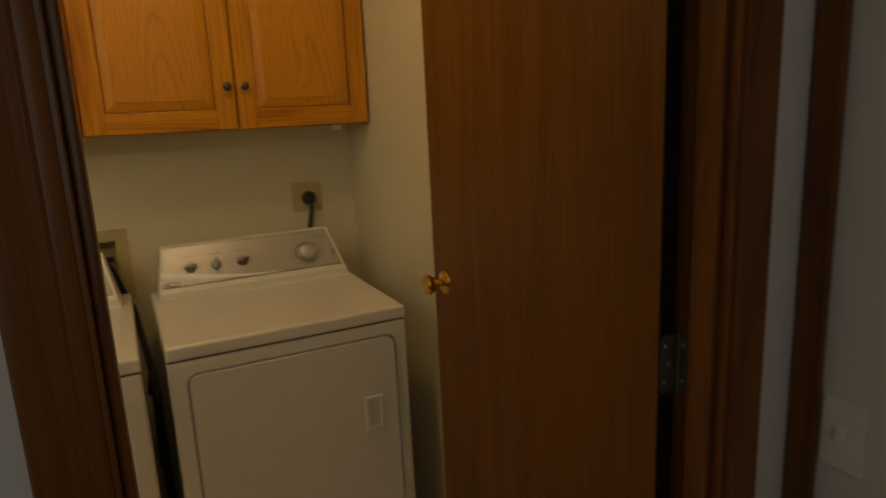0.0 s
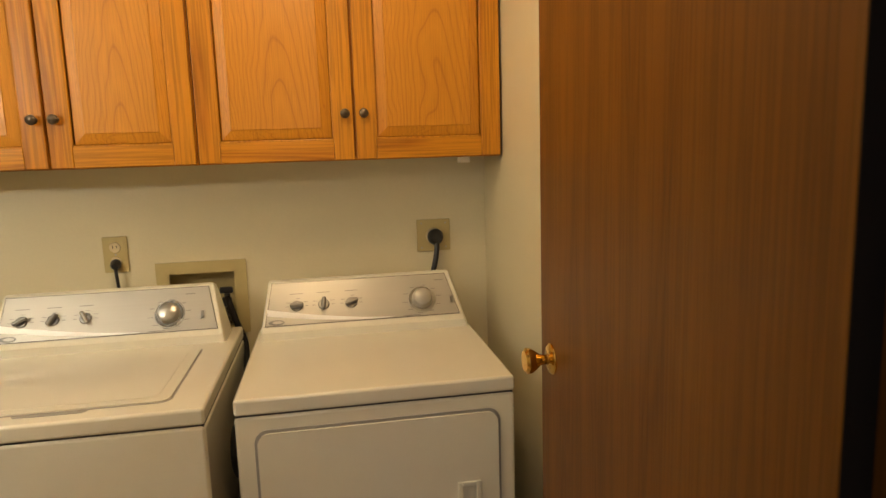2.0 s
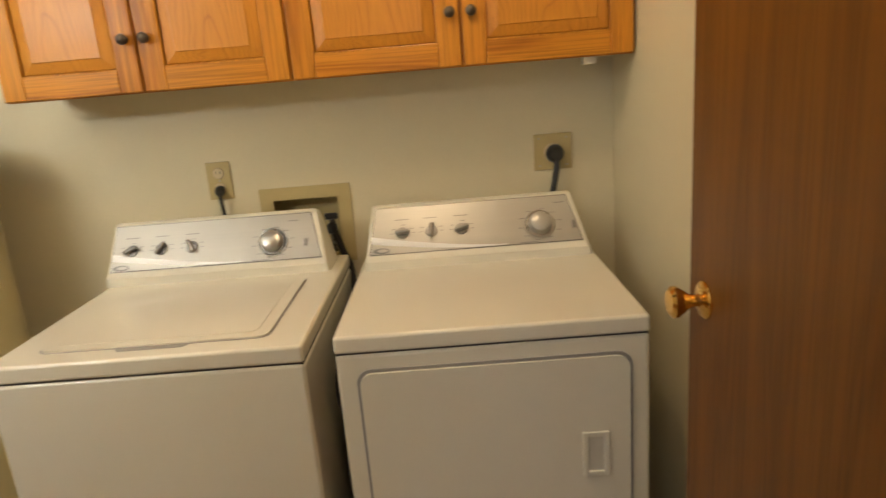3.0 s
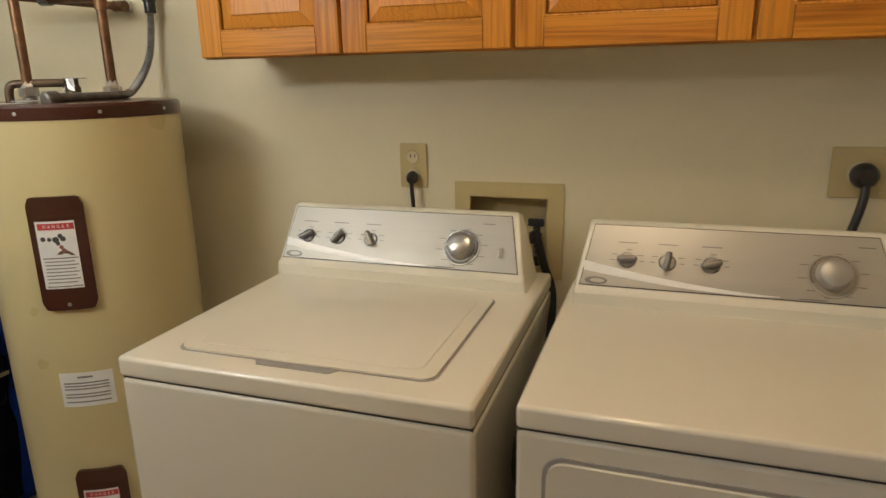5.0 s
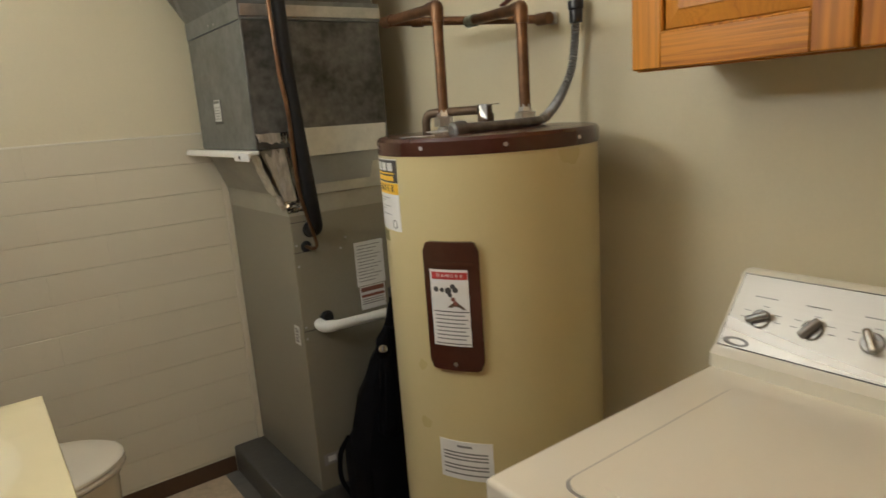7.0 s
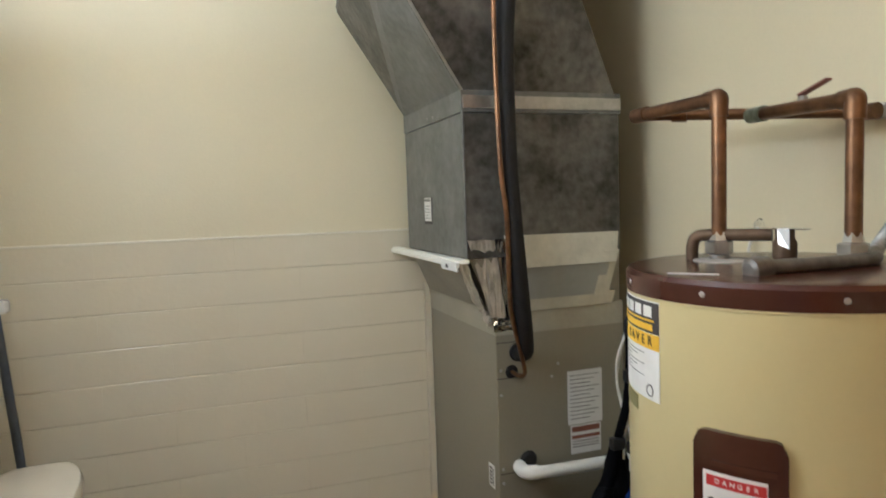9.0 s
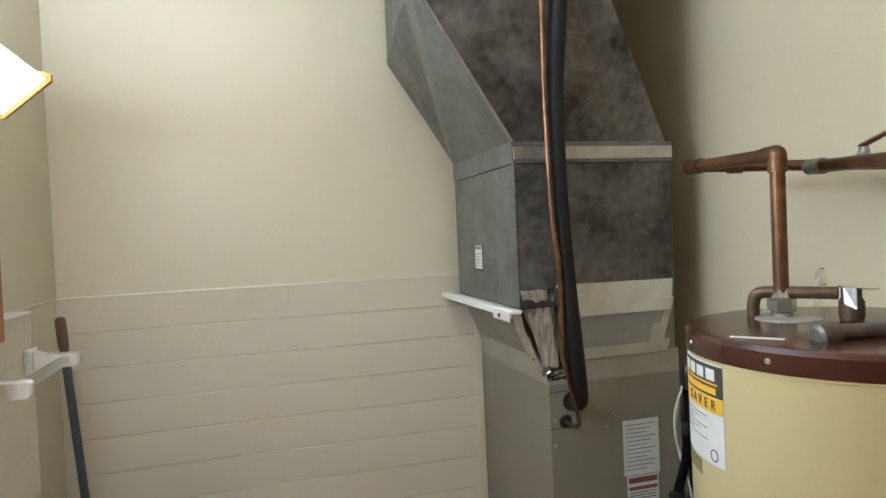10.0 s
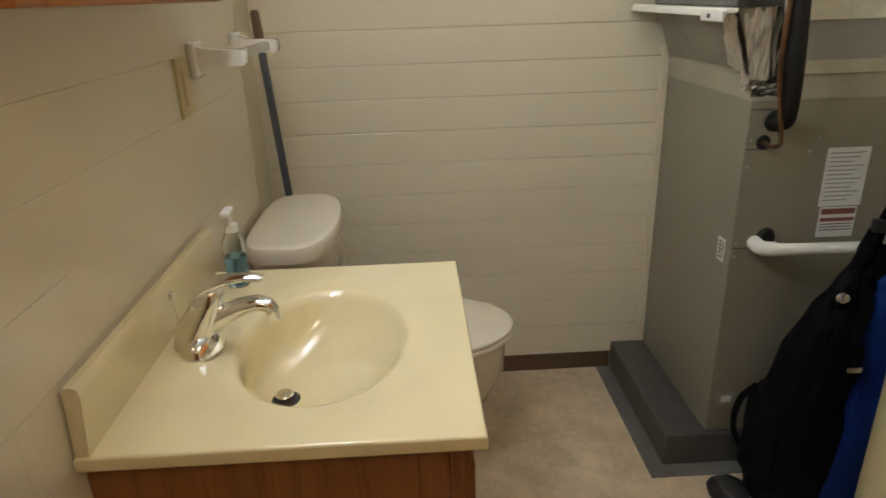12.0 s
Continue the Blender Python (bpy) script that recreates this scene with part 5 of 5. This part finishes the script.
    part("stud_tab", lump(sections([(-1.43, 2.66, 0.63, 0.02, 0.02), (-1.42, 2.655, 0.66, 0.024, 0.026), (-1.425, 2.66, 0.70, 0.02, 0.024), (-1.435, 2.68, 0.73, 0.01, 0.012)], 3), 20, 0.003), BAGCLOTH, g)
    part("base_foot", lump(sections([(-1.50, 2.50, 0.0, 0.05, 0.035), (-1.50, 2.50, 0.02, 0.075, 0.05), (-1.49, 2.51, 0.05, 0.055, 0.04), (-1.485, 2.515, 0.065, 0.01, 0.01)], 4), 20, 0.004), BLACKPLASTIC, g)


carried_bag()
i = thing("hanging_cords", (-1.35, 2.85, 1.0), "thin white cords running from the wall hook to the bag", "cord")
part("cord", tube(curve([(-1.255, N - 0.012, 1.285), (-1.29, 2.92, 1.23), (-1.36, 2.80, 1.18), (-1.402, 2.745, 1.172)]), 0.0035, 8), PVC, i)
part("cord", tube(curve([(-1.398, 2.742, 1.165), (-1.415, 2.724, 1.09), (-1.43, 2.722, 1.00), (-1.43, 2.745, 0.90), (-1.45, 2.752, 0.79)]), 0.0035, 8), PVC, i)
part("cord", tube(curve([(-1.398, 2.742, 1.160), (-1.420, 2.716, 1.06), (-1.432, 2.730, 0.96), (-1.42, 2.752, 0.86), (-1.44, 2.765, 0.76)]), 0.003, 8), PVC, i)


# ---- bathroom corner ----
VX0, VX1, VY0, VY1, VZ = -1.336, -0.751, 1.217, 1.734, 0.845
BX, BY = -1.034, 1.492


def vanity():
    v = thing("vanity_cabinet", ((VX0 + VX1) / 2, 1.45, 0), "brown oak vanity cabinet under the cream sink top", "vanity")
    x0, x1, y1 = VX0 + 0.02, VX1 - 0.022, VY1 - 0.03
    part("side", box(x1 - 0.016, x1, VY0 - 0.002, y1 - 0.02, 0.0, VZ - 0.024, 0.001), VANITYWOOD, v)
    part("side", box(x0, x0 + 0.016, VY0 - 0.002, y1 - 0.02, 0.0, VZ - 0.024, 0.001), VANITYWOOD, v)
    part("bottom_shelf", box(x0 + 0.016, x1 - 0.016, VY0 - 0.002, y1 - 0.02, 0.08, 0.095), VANITYWOOD, v)
    part("face_frame", box(x0, x1 + 0.001, y1 - 0.0195, y1, 0.08, VZ - 0.0245, 0.002), VANITYWOOD, v)
    d = part("door", box(x0 + 0.05, x1 - 0.05, y1 + 0.001, y1 + 0.02, 0.13, 0.74, 0.004), VANITYWOOD, v)
    part("knob", lathe([(0, 0.024), (0.012, 0.02), (0.006, 0.01), (0.008, 0)], (x0 + 0.09, y1 + 0.02, 0.66), (0, 1, 0), 16), BRONZE, d)
    part("side_stile", box(x1, x1 + 0.003, y1 - 0.06, y1 - 0.02, 0.0, VZ - 0.025, 0.001), VANITYWOOD, v)
    t = thing("sink_top", ((VX0 + VX1) / 2, 1.45, VZ - 0.024), "cream cultured-marble sink top with an oval basin", "sink")
    # deck with a moulded oval: square rim, shallow ring, then the basin
    seg = 64
    def rim(a):
        c, s = math.cos(a), math.sin(a)
        hx0, hx1, hy0, hy1 = VX0 - BX, VX1 - BX, VY0 - BY, VY1 - BY
        k = min(((hx1 if c > 0 else hx0) / c) if abs(c) > 1e-9 else 1e9, ((hy1 if s > 0 else hy0) / s) if abs(s) > 1e-9 else 1e9)
        return c * k, s * k
    angles = [2 * math.pi * k / seg for k in range(seg)]
    corners = [math.atan2(y, x) % (2 * math.pi) for x in (VX0 - BX, VX1 - BX) for y in (VY0 - BY, VY1 - BY)]
    for q in corners:
        j = min(range(seg), key=lambda n: abs(angles[n] - q))
        angles[j] = q
    rings = []
    for drop, inset in ((0.024, 0.004), (0.020, 0.0), (0.005, 0.0), (0.0015, 0.0015), (0.0, 0.005)):
        rings.append([(BX + rim(a)[0] * (1 - inset / 0.3), BY + rim(a)[1] * (1 - inset / 0.3), VZ - drop) for a in angles])
    for rx, ry, drop in ((0.236, 0.182, 0.0), (0.232, 0.178, 0.0028), (0.196, 0.146, 0.004), (0.186, 0.137, 0.008), (0.178, 0.130, 0.020), (0.168, 0.121, 0.042), (0.150, 0.106, 0.070), (0.120, 0.084, 0.094), (0.075, 0.055, 0.107), (0.03, 0.028, 0.111), (0.022, 0.022, 0.112)):
        f = drop / 0.112
        cx, cy = BX + 0.012 * f, BY - 0.072 * f * f
        rings.append([(cx + rx * math.cos(a), cy + ry * math.sin(a), VZ - drop) for a in angles])
    part("deck_and_basin", loft(rings, False), MARBLE, t, "", 0.9)
    part("backsplash", loft([[(VX0 + 0.001, y, z0), (VX1 - 0.002, y, z0), (VX1 - 0.010 - lean, y, z1), (VX0 + 0.001, y, z1)] for y, z0, z1, lean in ((S + 0.004, VZ - 0.012, 0.935, 0.002), (S + 0.007, VZ - 0.012, 0.940, 0.0), (S + 0.018, VZ - 0.012, 0.940, 0.0), (S + 0.021, VZ - 0.010, 0.936, 0.002), (S + 0.0235, VZ + 0.010, 0.925, 0.004))]), MARBLE, t, "upright cream backsplash")
    part("caulk", box(VX0 + 0.002, VX1 - 0.014, S + 0.0005, S + 0.0045, VZ, 0.934, 0.001), CAPPAINT, t)
    # closed disc, coloured dark for the shade under the stopper
    dr = part("drain", lathe([(0.0, 0.0), (0.021, 0.001), (0.024, 0.003), (0.024, -0.01)], (BX + 0.012, BY - 0.072, VZ - 0.1135), seg=28), SEAM, t, "drain with the shade of its opening put in as dark colour")
    part("stopper", lathe([(0, 0.011), (0.013, 0.010), (0.0155, 0.007), (0.012, 0.0)], (BX + 0.010, BY - 0.074, VZ - 0.1095), seg=24), CHROME, dr)
    part("overflow", lathe([(0, 0.001), (0.004, 0.001), (0.005, 0)], (BX + 0.03, BY + 0.112, VZ - 0.048), (0, -1, 0.5), 12), KNOBDARK, t)


def faucet():
    x, y = -1.018, 1.300
    f = thing("faucet", (x, y, VZ), "chrome single-lever faucet on the sink top", "faucet")
    # oval foot, swelling into the body and the arched spout
    bm = lathe([(0, 0.036), (0.024, 0.036), (0.036, 0.028), (0.042, 0.014), (0.044, 0.002), (0.044, 0)], seg=32)
    for v in bm.verts:
        v.co = Vector((x + v.co.x * (1.15 if v.co.z < 0.02 else 1), y + v.co.y * 0.8, VZ + v.co.z))
    part("foot", bm, CHROME, f)
    def sweep(rows, seg=20):
        rings = []
        for k, (py, pz, w, hgt) in enumerate(rows):
            a, c = rows[max(k - 1, 0)], rows[min(k + 1, len(rows) - 1)]
            d = Vector((0, c[0] - a[0], c[1] - a[1])).normalized()
            up = Vector((1, 0, 0)).cross(d)
            rings.append([Vector((x, py, pz)) + Vector((1, 0, 0)) * (w * math.cos(2 * math.pi * q / seg)) + up * (hgt * math.sin(2 * math.pi * q / seg)) for q in range(seg)])
        return loft(rings)
    part("body", sweep([(y - 0.010, VZ + 0.006, 0.040, 0.034), (y - 0.004, VZ + 0.032, 0.034, 0.032), (y + 0.010, VZ + 0.058, 0.028, 0.029), (y + 0.022, VZ + 0.080, 0.025, 0.024), (y + 0.030, VZ + 0.096, 0.021, 0.019), (y + 0.034, VZ + 0.102, 0.014, 0.012)]), CHROME, f)
    sp = part("spout", sweep([(y + 0.004, VZ + 0.034, 0.022, 0.022), (y + 0.036, VZ + 0.054, 0.019, 0.018), (y + 0.070, VZ + 0.069, 0.018, 0.0145), (y + 0.098, VZ + 0.075, 0.0175, 0.0125), (y + 0.114, VZ + 0.071, 0.0155, 0.0115), (y + 0.120, VZ + 0.060, 0.0135, 0.011)]), CHROME, f)
    part("aerator", rod((x, y + 0.117, VZ + 0.064), (x, y + 0.121, VZ + 0.045), 0.0115), CHROME, sp)
    part("lever", sweep([(y + 0.010, VZ + 0.098, 0.016, 0.008), (y + 0.028, VZ + 0.110, 0.020, 0.012), (y + 0.052, VZ + 0.117, 0.016, 0.0085), (y + 0.080, VZ + 0.120, 0.013, 0.0065), (y + 0.102, VZ + 0.119, 0.013, 0.006), (y + 0.112, VZ + 0.116, 0.009, 0.004)]), CHROME, f)
    r = part("lift_rod", rod((x, y - 0.032, VZ + 0.01), (x, y - 0.036, VZ + 0.092), 0.003, 10), CHROME, f)
    part("rod_knob", lathe([(0, 0.012), (0.006, 0.011), (0.0065, 0.004), (0.003, 0)], (x, y - 0.036, VZ + 0.088), seg=14), CHROME, r)


def soap_bottle():
    x, y = -1.262, 1.300
    b_ = thing("soap_dispenser", (x, y, VZ), "clear pump bottle of blue liquid soap on the sink top", "soap bottle")
    part("bottle", lathe([(0, 0.001), (0.0203, 0.001), (0.0226, 0.006), (0.0226, 0.07), (0.0211, 0.092), (0.0140, 0.108), (0.011, 0.114), (0.011, 0.12), (0.0095, 0.12), (0.0095, 0.113), (0.0125, 0.106), (0.0197, 0.091), (0.0212, 0.07), (0.0212, 0.007), (0.0191, 0.0035), (0, 0.0035)], (x, y, VZ), seg=32), CLEAR, b_)
    part("soap", lathe([(0, 0.0038), (0.0187, 0.0038), (0.0209, 0.008), (0.0209, 0.062), (0, 0.062)], (x, y, VZ), seg=28), SOAP, b_, "blue liquid soap")
    p = part("pump", lathe([(0, 0.112), (0.0135, 0.112), (0.0135, 0.126), (0.006, 0.130), (0.0045, 0.150), (0, 0.150)], (x, y, VZ), seg=20), PVC, b_, "white pump")
    part("nozzle", box(x - 0.011, x + 0.034, y - 0.008, y + 0.008, VZ + 0.149, VZ + 0.160, 0.004, 3), PVC, p)


def toilet():
    cx = -1.725
    t = thing("toilet", (cx, 1.5, 0), "bone porcelain toilet with a closed lid beside the vanity", "toilet")
    def oval(x, y, z, rx, rf, rb, seg=40):
        return [(x + rx * math.cos(2 * math.pi * k / seg), y + (rf if math.sin(2 * math.pi * k / seg) > 0 else rb) * math.sin(2 * math.pi * k / seg), z) for k in range(seg)]
    part("bowl", loft([oval(cx, 1.60, 0.0, 0.115, 0.19, 0.20), oval(cx, 1.60, 0.03, 0.11, 0.18, 0.19), oval(cx, 1.60, 0.12, 0.095, 0.16, 0.17), oval(cx, 1.62, 0.245, 0.115, 0.22, 0.19), oval(cx - 0.008, 1.625, 0.335, 0.155, 0.265, 0.21), oval(cx - 0.008, 1.625, 0.428, 0.178, 0.270, 0.22), oval(cx - 0.008, 1.625, 0.453, 0.182, 0.288, 0.22)]), PORCELAIN, t)
    part("seat", loft([oval(cx - 0.008, 1.625, 0.455, 0.180, 0.287, 0.205), oval(cx - 0.008, 1.625, 0.460, 0.188, 0.294, 0.21), oval(cx - 0.008, 1.625, 0.468, 0.188, 0.294, 0.21), oval(cx - 0.008, 1.625, 0.473, 0.183, 0.289, 0.205)]), PORCELAIN, t)
    part("lid", loft([oval(cx - 0.008, 1.625, 0.475, 0.183, 0.289, 0.205), oval(cx - 0.008, 1.625, 0.479, 0.187, 0.293, 0.21), oval(cx - 0.008, 1.625, 0.486, 0.186, 0.292, 0.21), oval(cx - 0.008, 1.625, 0.493, 0.175, 0.28, 0.20), oval(cx - 0.008, 1.625, 0.496, 0.12, 0.21, 0.15)]), PORCELAIN, t, "closed bone-coloured lid")
    for dx in (-0.075, 0.075):
        part("lid_hinge", rod((cx + dx - 0.02, 1.442, 0.476), (cx + dx + 0.02, 1.442, 0.476), 0.011, 14), PORCELAIN, t)
    k = part("tank", loft([oval(cx, 1.35, 0.40, 0.17, 0.085, 0.10), [(x, y, z) for x, y, z in tank_ring(cx - 0.01, 0.20, 1.235, 1.425, 0.43)], [(x, y, z) for x, y, z in tank_ring(cx - 0.01, 0.216, 1.230, 1.438, 0.775)]]), PORCELAIN, t)
    part("tank_lid", loft([tank_ring(cx - 0.01, 0.220, 1.230, 1.440, 0.776), tank_ring(cx - 0.01, 0.231, 1.226, 1.452, 0.782), tank_ring(cx - 0.01, 0.233, 1.225, 1.454, 0.808), tank_ring(cx - 0.01, 0.227, 1.230, 1.448, 0.821), tank_ring(cx - 0.01, 0.206, 1.248, 1.430, 0.827)]), PORCELAIN, k, "rounded porcelain tank lid")
    part("flush_lever", rod((cx + 0.15, 1.440, 0.735), (cx + 0.15, 1.464, 0.735), 0.009, 14), CHROME, k)
    part("flush_handle", box(cx + 0.08, cx + 0.158, 1.462, 1.472, 0.727, 0.743, 0.004, 2), CHROME, k)


def tank_ring(cx, hw, y0, y1, z, seg=40):
    """A box with a bowed front and rounded corners, seen from above."""
    out = []
    for k in range(seg):
        a = 2 * math.pi * k / seg
        c, s = math.cos(a), math.sin(a)
        n = 4.0
        d = (abs(c) ** n + abs(s) ** n) ** (-1 / n)
        x, y = c * d, s * d
        bow = 0.03 * (x * x) if y > 0 else 0.0
        out.append((cx + hw * x, (y0 + y1) / 2 + (y1 - y0) / 2 * y - bow * max(0, y), z))
    return out


vanity()
faucet()
soap_bottle()
toilet()


def towel_bar():
    b_ = thing("towel_bar", (-1.62, S, 1.25), "glazed ceramic towel bar on the block wall", "towel bar")
    for x in (-1.46, -1.80):
        p = part("post", box(x - 0.032, x + 0.032, S - 0.001, S + 0.018, 1.222, 1.295, 0.008, 3), CERAMIC, b_)
        part("arm", loft([[(x + sx * w, S + d, 1.260 + sz * h) for sx, sz in ((-1, -1), (1, -1), (1, 1), (-1, 1))] for d, w, h in ((0.016, 0.018, 0.024), (0.04, 0.014, 0.017), (0.085, 0.015, 0.016), (0.108, 0.016, 0.015), (0.113, 0.010, 0.010))]), CERAMIC, p, "", 0.9)
    part("bar", box(-1.80, -1.46, S + 0.074, S + 0.093, 1.251, 1.271, 0.003), ACRYLIC, b_, "frosted clear bar")


towel_bar()
o = thing("vanity_outlet", (-1.385, S, 1.19), "almond outlet plate on the block wall by the sink", "outlet")
part("plate", box(-1.420, -1.346, S - 0.001, S + 0.006, 1.156, 1.270, 0.003), BEIGEPLASTIC, o)
part("face", box(-1.402, -1.368, S + 0.0058, S + 0.009, 1.179, 1.246, 0.002), BEIGEPLASTIC, o)

b_ = thing("broom", (-2.17, 1.27, 0), "broom with a slate-blue handle leaning in the corner", "broom")
pa, pb = Vector((-2.185, 1.276, 0.06)), Vector((-2.030, 1.226, 1.340))
d = (pb - pa).normalized()
part("handle", rod(pa, pb - d * 0.085, 0.0115, 16), POLE, b_)
part("grip", lathe([(0, 0.09), (0.010, 0.088), (0.0135, 0.08), (0.014, 0.02), (0.012, 0.0), (0, 0)], pb - d * 0.088, d, 16), POLEWOOD, b_, "dark wooden tip")
part("head", box(-2.215, -2.15, 1.21, 1.42, 0.0, 0.065, 0.012), POLE, b_)


def medicine_cabinet():
    x0, x1, y1, z0, z1 = -1.365, -0.69, 1.320, 1.366, 1.764
    c = thing("medicine_cabinet", ((x0 + x1) / 2, S, z0), "oak-framed mirrored medicine cabinet above the sink", "medicine cabinet")
    part("body", box(x0 + 0.005, x1 - 0.005, SU - 0.001, y1 - 0.018, z0 + 0.005, z1 - 0.005, 0.002), CABOAK, c)
    w, rail = 0.055, 0.032
    for a, e in ((x0, x0 + w), (x1 - w, x1)):
        part("frame_stile", box(a, e, y1 - 0.018, y1, z0, z1, 0.004), CABOAK, c)
    for a, e in ((z0, z0 + rail), (z1 - rail, z1)):
        part("frame_rail", box(x0 + w, x1 - w, y1 - 0.018, y1, a, e, 0.004), CABRAIL, c)
    xm = x0 + 0.15
    part("middle_stile", box(xm, xm + 0.038, y1 - 0.018, y1 - 0.001, z0 + rail, z1 - rail, 0.004), CABOAK, c)
    for a, e in ((x0 + w, xm), (xm + 0.038, x1 - w)):
        part("mirror", box(a - 0.003, e + 0.003, y1 - 0.014, y1 - 0.010, z0 + rail - 0.003, z1 - rail + 0.003), MIRROR, c, "plain mirror glass")


def vanity_light():
    x0, x1 = -1.412, -0.66
    v = thing("vanity_light", ((x0 + x1) / 2, S, 1.77), "lit vanity light with a slanted diffuser and oak ends", "light fixture")
    part("back_plate", box(x0 + 0.012, x1 - 0.012, SU - 0.001, SU + 0.012, 1.777, 1.90, 0.002), WHITEMETAL, v)
    prof = [(SU - 0.001, 1.766), (1.326, 1.766), (1.406, 1.836), (1.406, 1.848), (SU - 0.001, 1.905)]
    for a in (x0, x1 - 0.012):
        part("end_cap", loft([[(x, y, z) for y, z in prof] for x in (a, a + 0.012)]), OAK, v, "oak end cap")
    part("diffuser", loft([[(x0 + 0.012, y, z), (x1 - 0.012, y, z), (x1 - 0.012, y2, z2), (x0 + 0.012, y2, z2)] for y, z, y2, z2 in ((1.324, 1.774, 1.397, 1.839), (1.320, 1.778, 1.393, 1.843))]), DIFFUSER, v, "glowing white diffuser")
    part("base_strip", box(x0 + 0.012, x1 - 0.012, SU + 0.012, 1.322, 1.768, 1.776, 0.001), OAKRAIL, v)


medicine_cabinet()
vanity_light()
l_ = thing("ceiling_light", (0.55, 1.95, CEILING), "plain white ceiling lamp holder with a bare bulb", "ceiling light")
part("canopy", lathe([(0, 0), (0.085, 0), (0.08, -0.025), (0, -0.025)], (0.55, 1.95, CEILING - 0.0005), seg=32), WHITEMETAL, l_)
part("socket", lathe([(0, 0), (0.022, 0), (0.020, -0.07), (0, -0.07)], (0.55, 1.95, CEILING - 0.024), seg=24), WHITEMETAL, l_)
part("bulb", lathe([(0, 0), (0.014, 0), (0.016, -0.02), (0.028, -0.045), (0.03, -0.06), (0.022, -0.08), (0, -0.09)], (0.55, 1.95, CEILING - 0.09), seg=24), DIFFUSER, l_, "lit bulb")

s = thing("light_switch", (1.275, 1.0, 0.97), "white light switch plate on the hall wall", "light switch")
part("plate", box(1.269, 1.275, 0.962, 1.026, 0.915, 1.03, 0.003), WHITEMETAL, s)
part("toggle", box(1.258, 1.270, 0.989, 0.999, 0.965, 0.985, 0.002), WHITEMETAL, s)


# ---- painted blocks of the lower walls, course by course ----
def block_mesh(w, h, t, soft):
    bm = box(-w / 2, w / 2, 0, t, -h / 2, h / 2)
    front = [f for f in bm.faces if f.normal.y < -0.5 or all(v.co.y < 1e-6 for v in f.verts)]
    bmesh.ops.bevel(bm, geom=[e for f in front for e in f.edges if abs(e.verts[0].co.z - e.verts[1].co.z) < 1e-6], offset=soft, segments=2, profile=0.5, affect="EDGES")
    finish(bm, 0)
    me = bpy.data.meshes.new("block")
    bm.to_mesh(me)
    bm.free()
    me.materials.append(BLOCK)
    return me


def block_wall(holder, length, place, turn, split, gap, soft):
    """Courses of long flat blocks in running bond; place(u, z) gives a block's middle, u along the wall."""
    course, wide = 0.1083, 0.405
    meshes = {}
    z = BLOCKTOP
    row = 0
    while z > 0.02:
        h = min(course, z)
        u = -(wide / 2 if row % 2 else 0.0) - split
        while u < length:
            a, c = max(u, 0), min(u + wide, length)
            if c - a > 0.012:
                key = (round(c - a, 3), round(h, 3))
                if key not in meshes:
                    meshes[key] = block_mesh(c - a - 0.0002, h - gap, 0.009, soft)
                ob = new("block", meshes[key])
                ob.matrix_world = place((a + c) / 2, z - h / 2) @ turn @ Matrix.Translation((0, random.uniform(-0.0001, 0.0001), 0))
                mw = ob.matrix_world.copy()
                ob.parent = holder
                ob.matrix_world = mw
            u += wide
        z -= course
        row += 1


jw = setting("block_courses_west", box(W - 0.0099, W - 0.004, SU, N, 0, BLOCKTOP - 0.003), JOINT, "low painted block courses on the wall behind the toilet", "wall")
block_wall(jw, N - SU, lambda u, z: Matrix.Translation((W, SU + u, z)), pose(0, 0, 0, 0, 0, 90), 0.13, 0.0011, 0.0025)
js = setting("block_courses_south", box(STEP, JL - 0.081, SU + 0.0005, S - 0.004, 0, BLOCKTOP - 0.0045), JOINT, "low painted block courses on the wall behind the sink", "wall")
block_wall(js, JL - 0.081 - STEP, lambda u, z: Matrix.Translation((STEP + u, S, z)), pose(0, 0, 0, 0, 0, 180), 0.05, 0.0002, 0.0007)
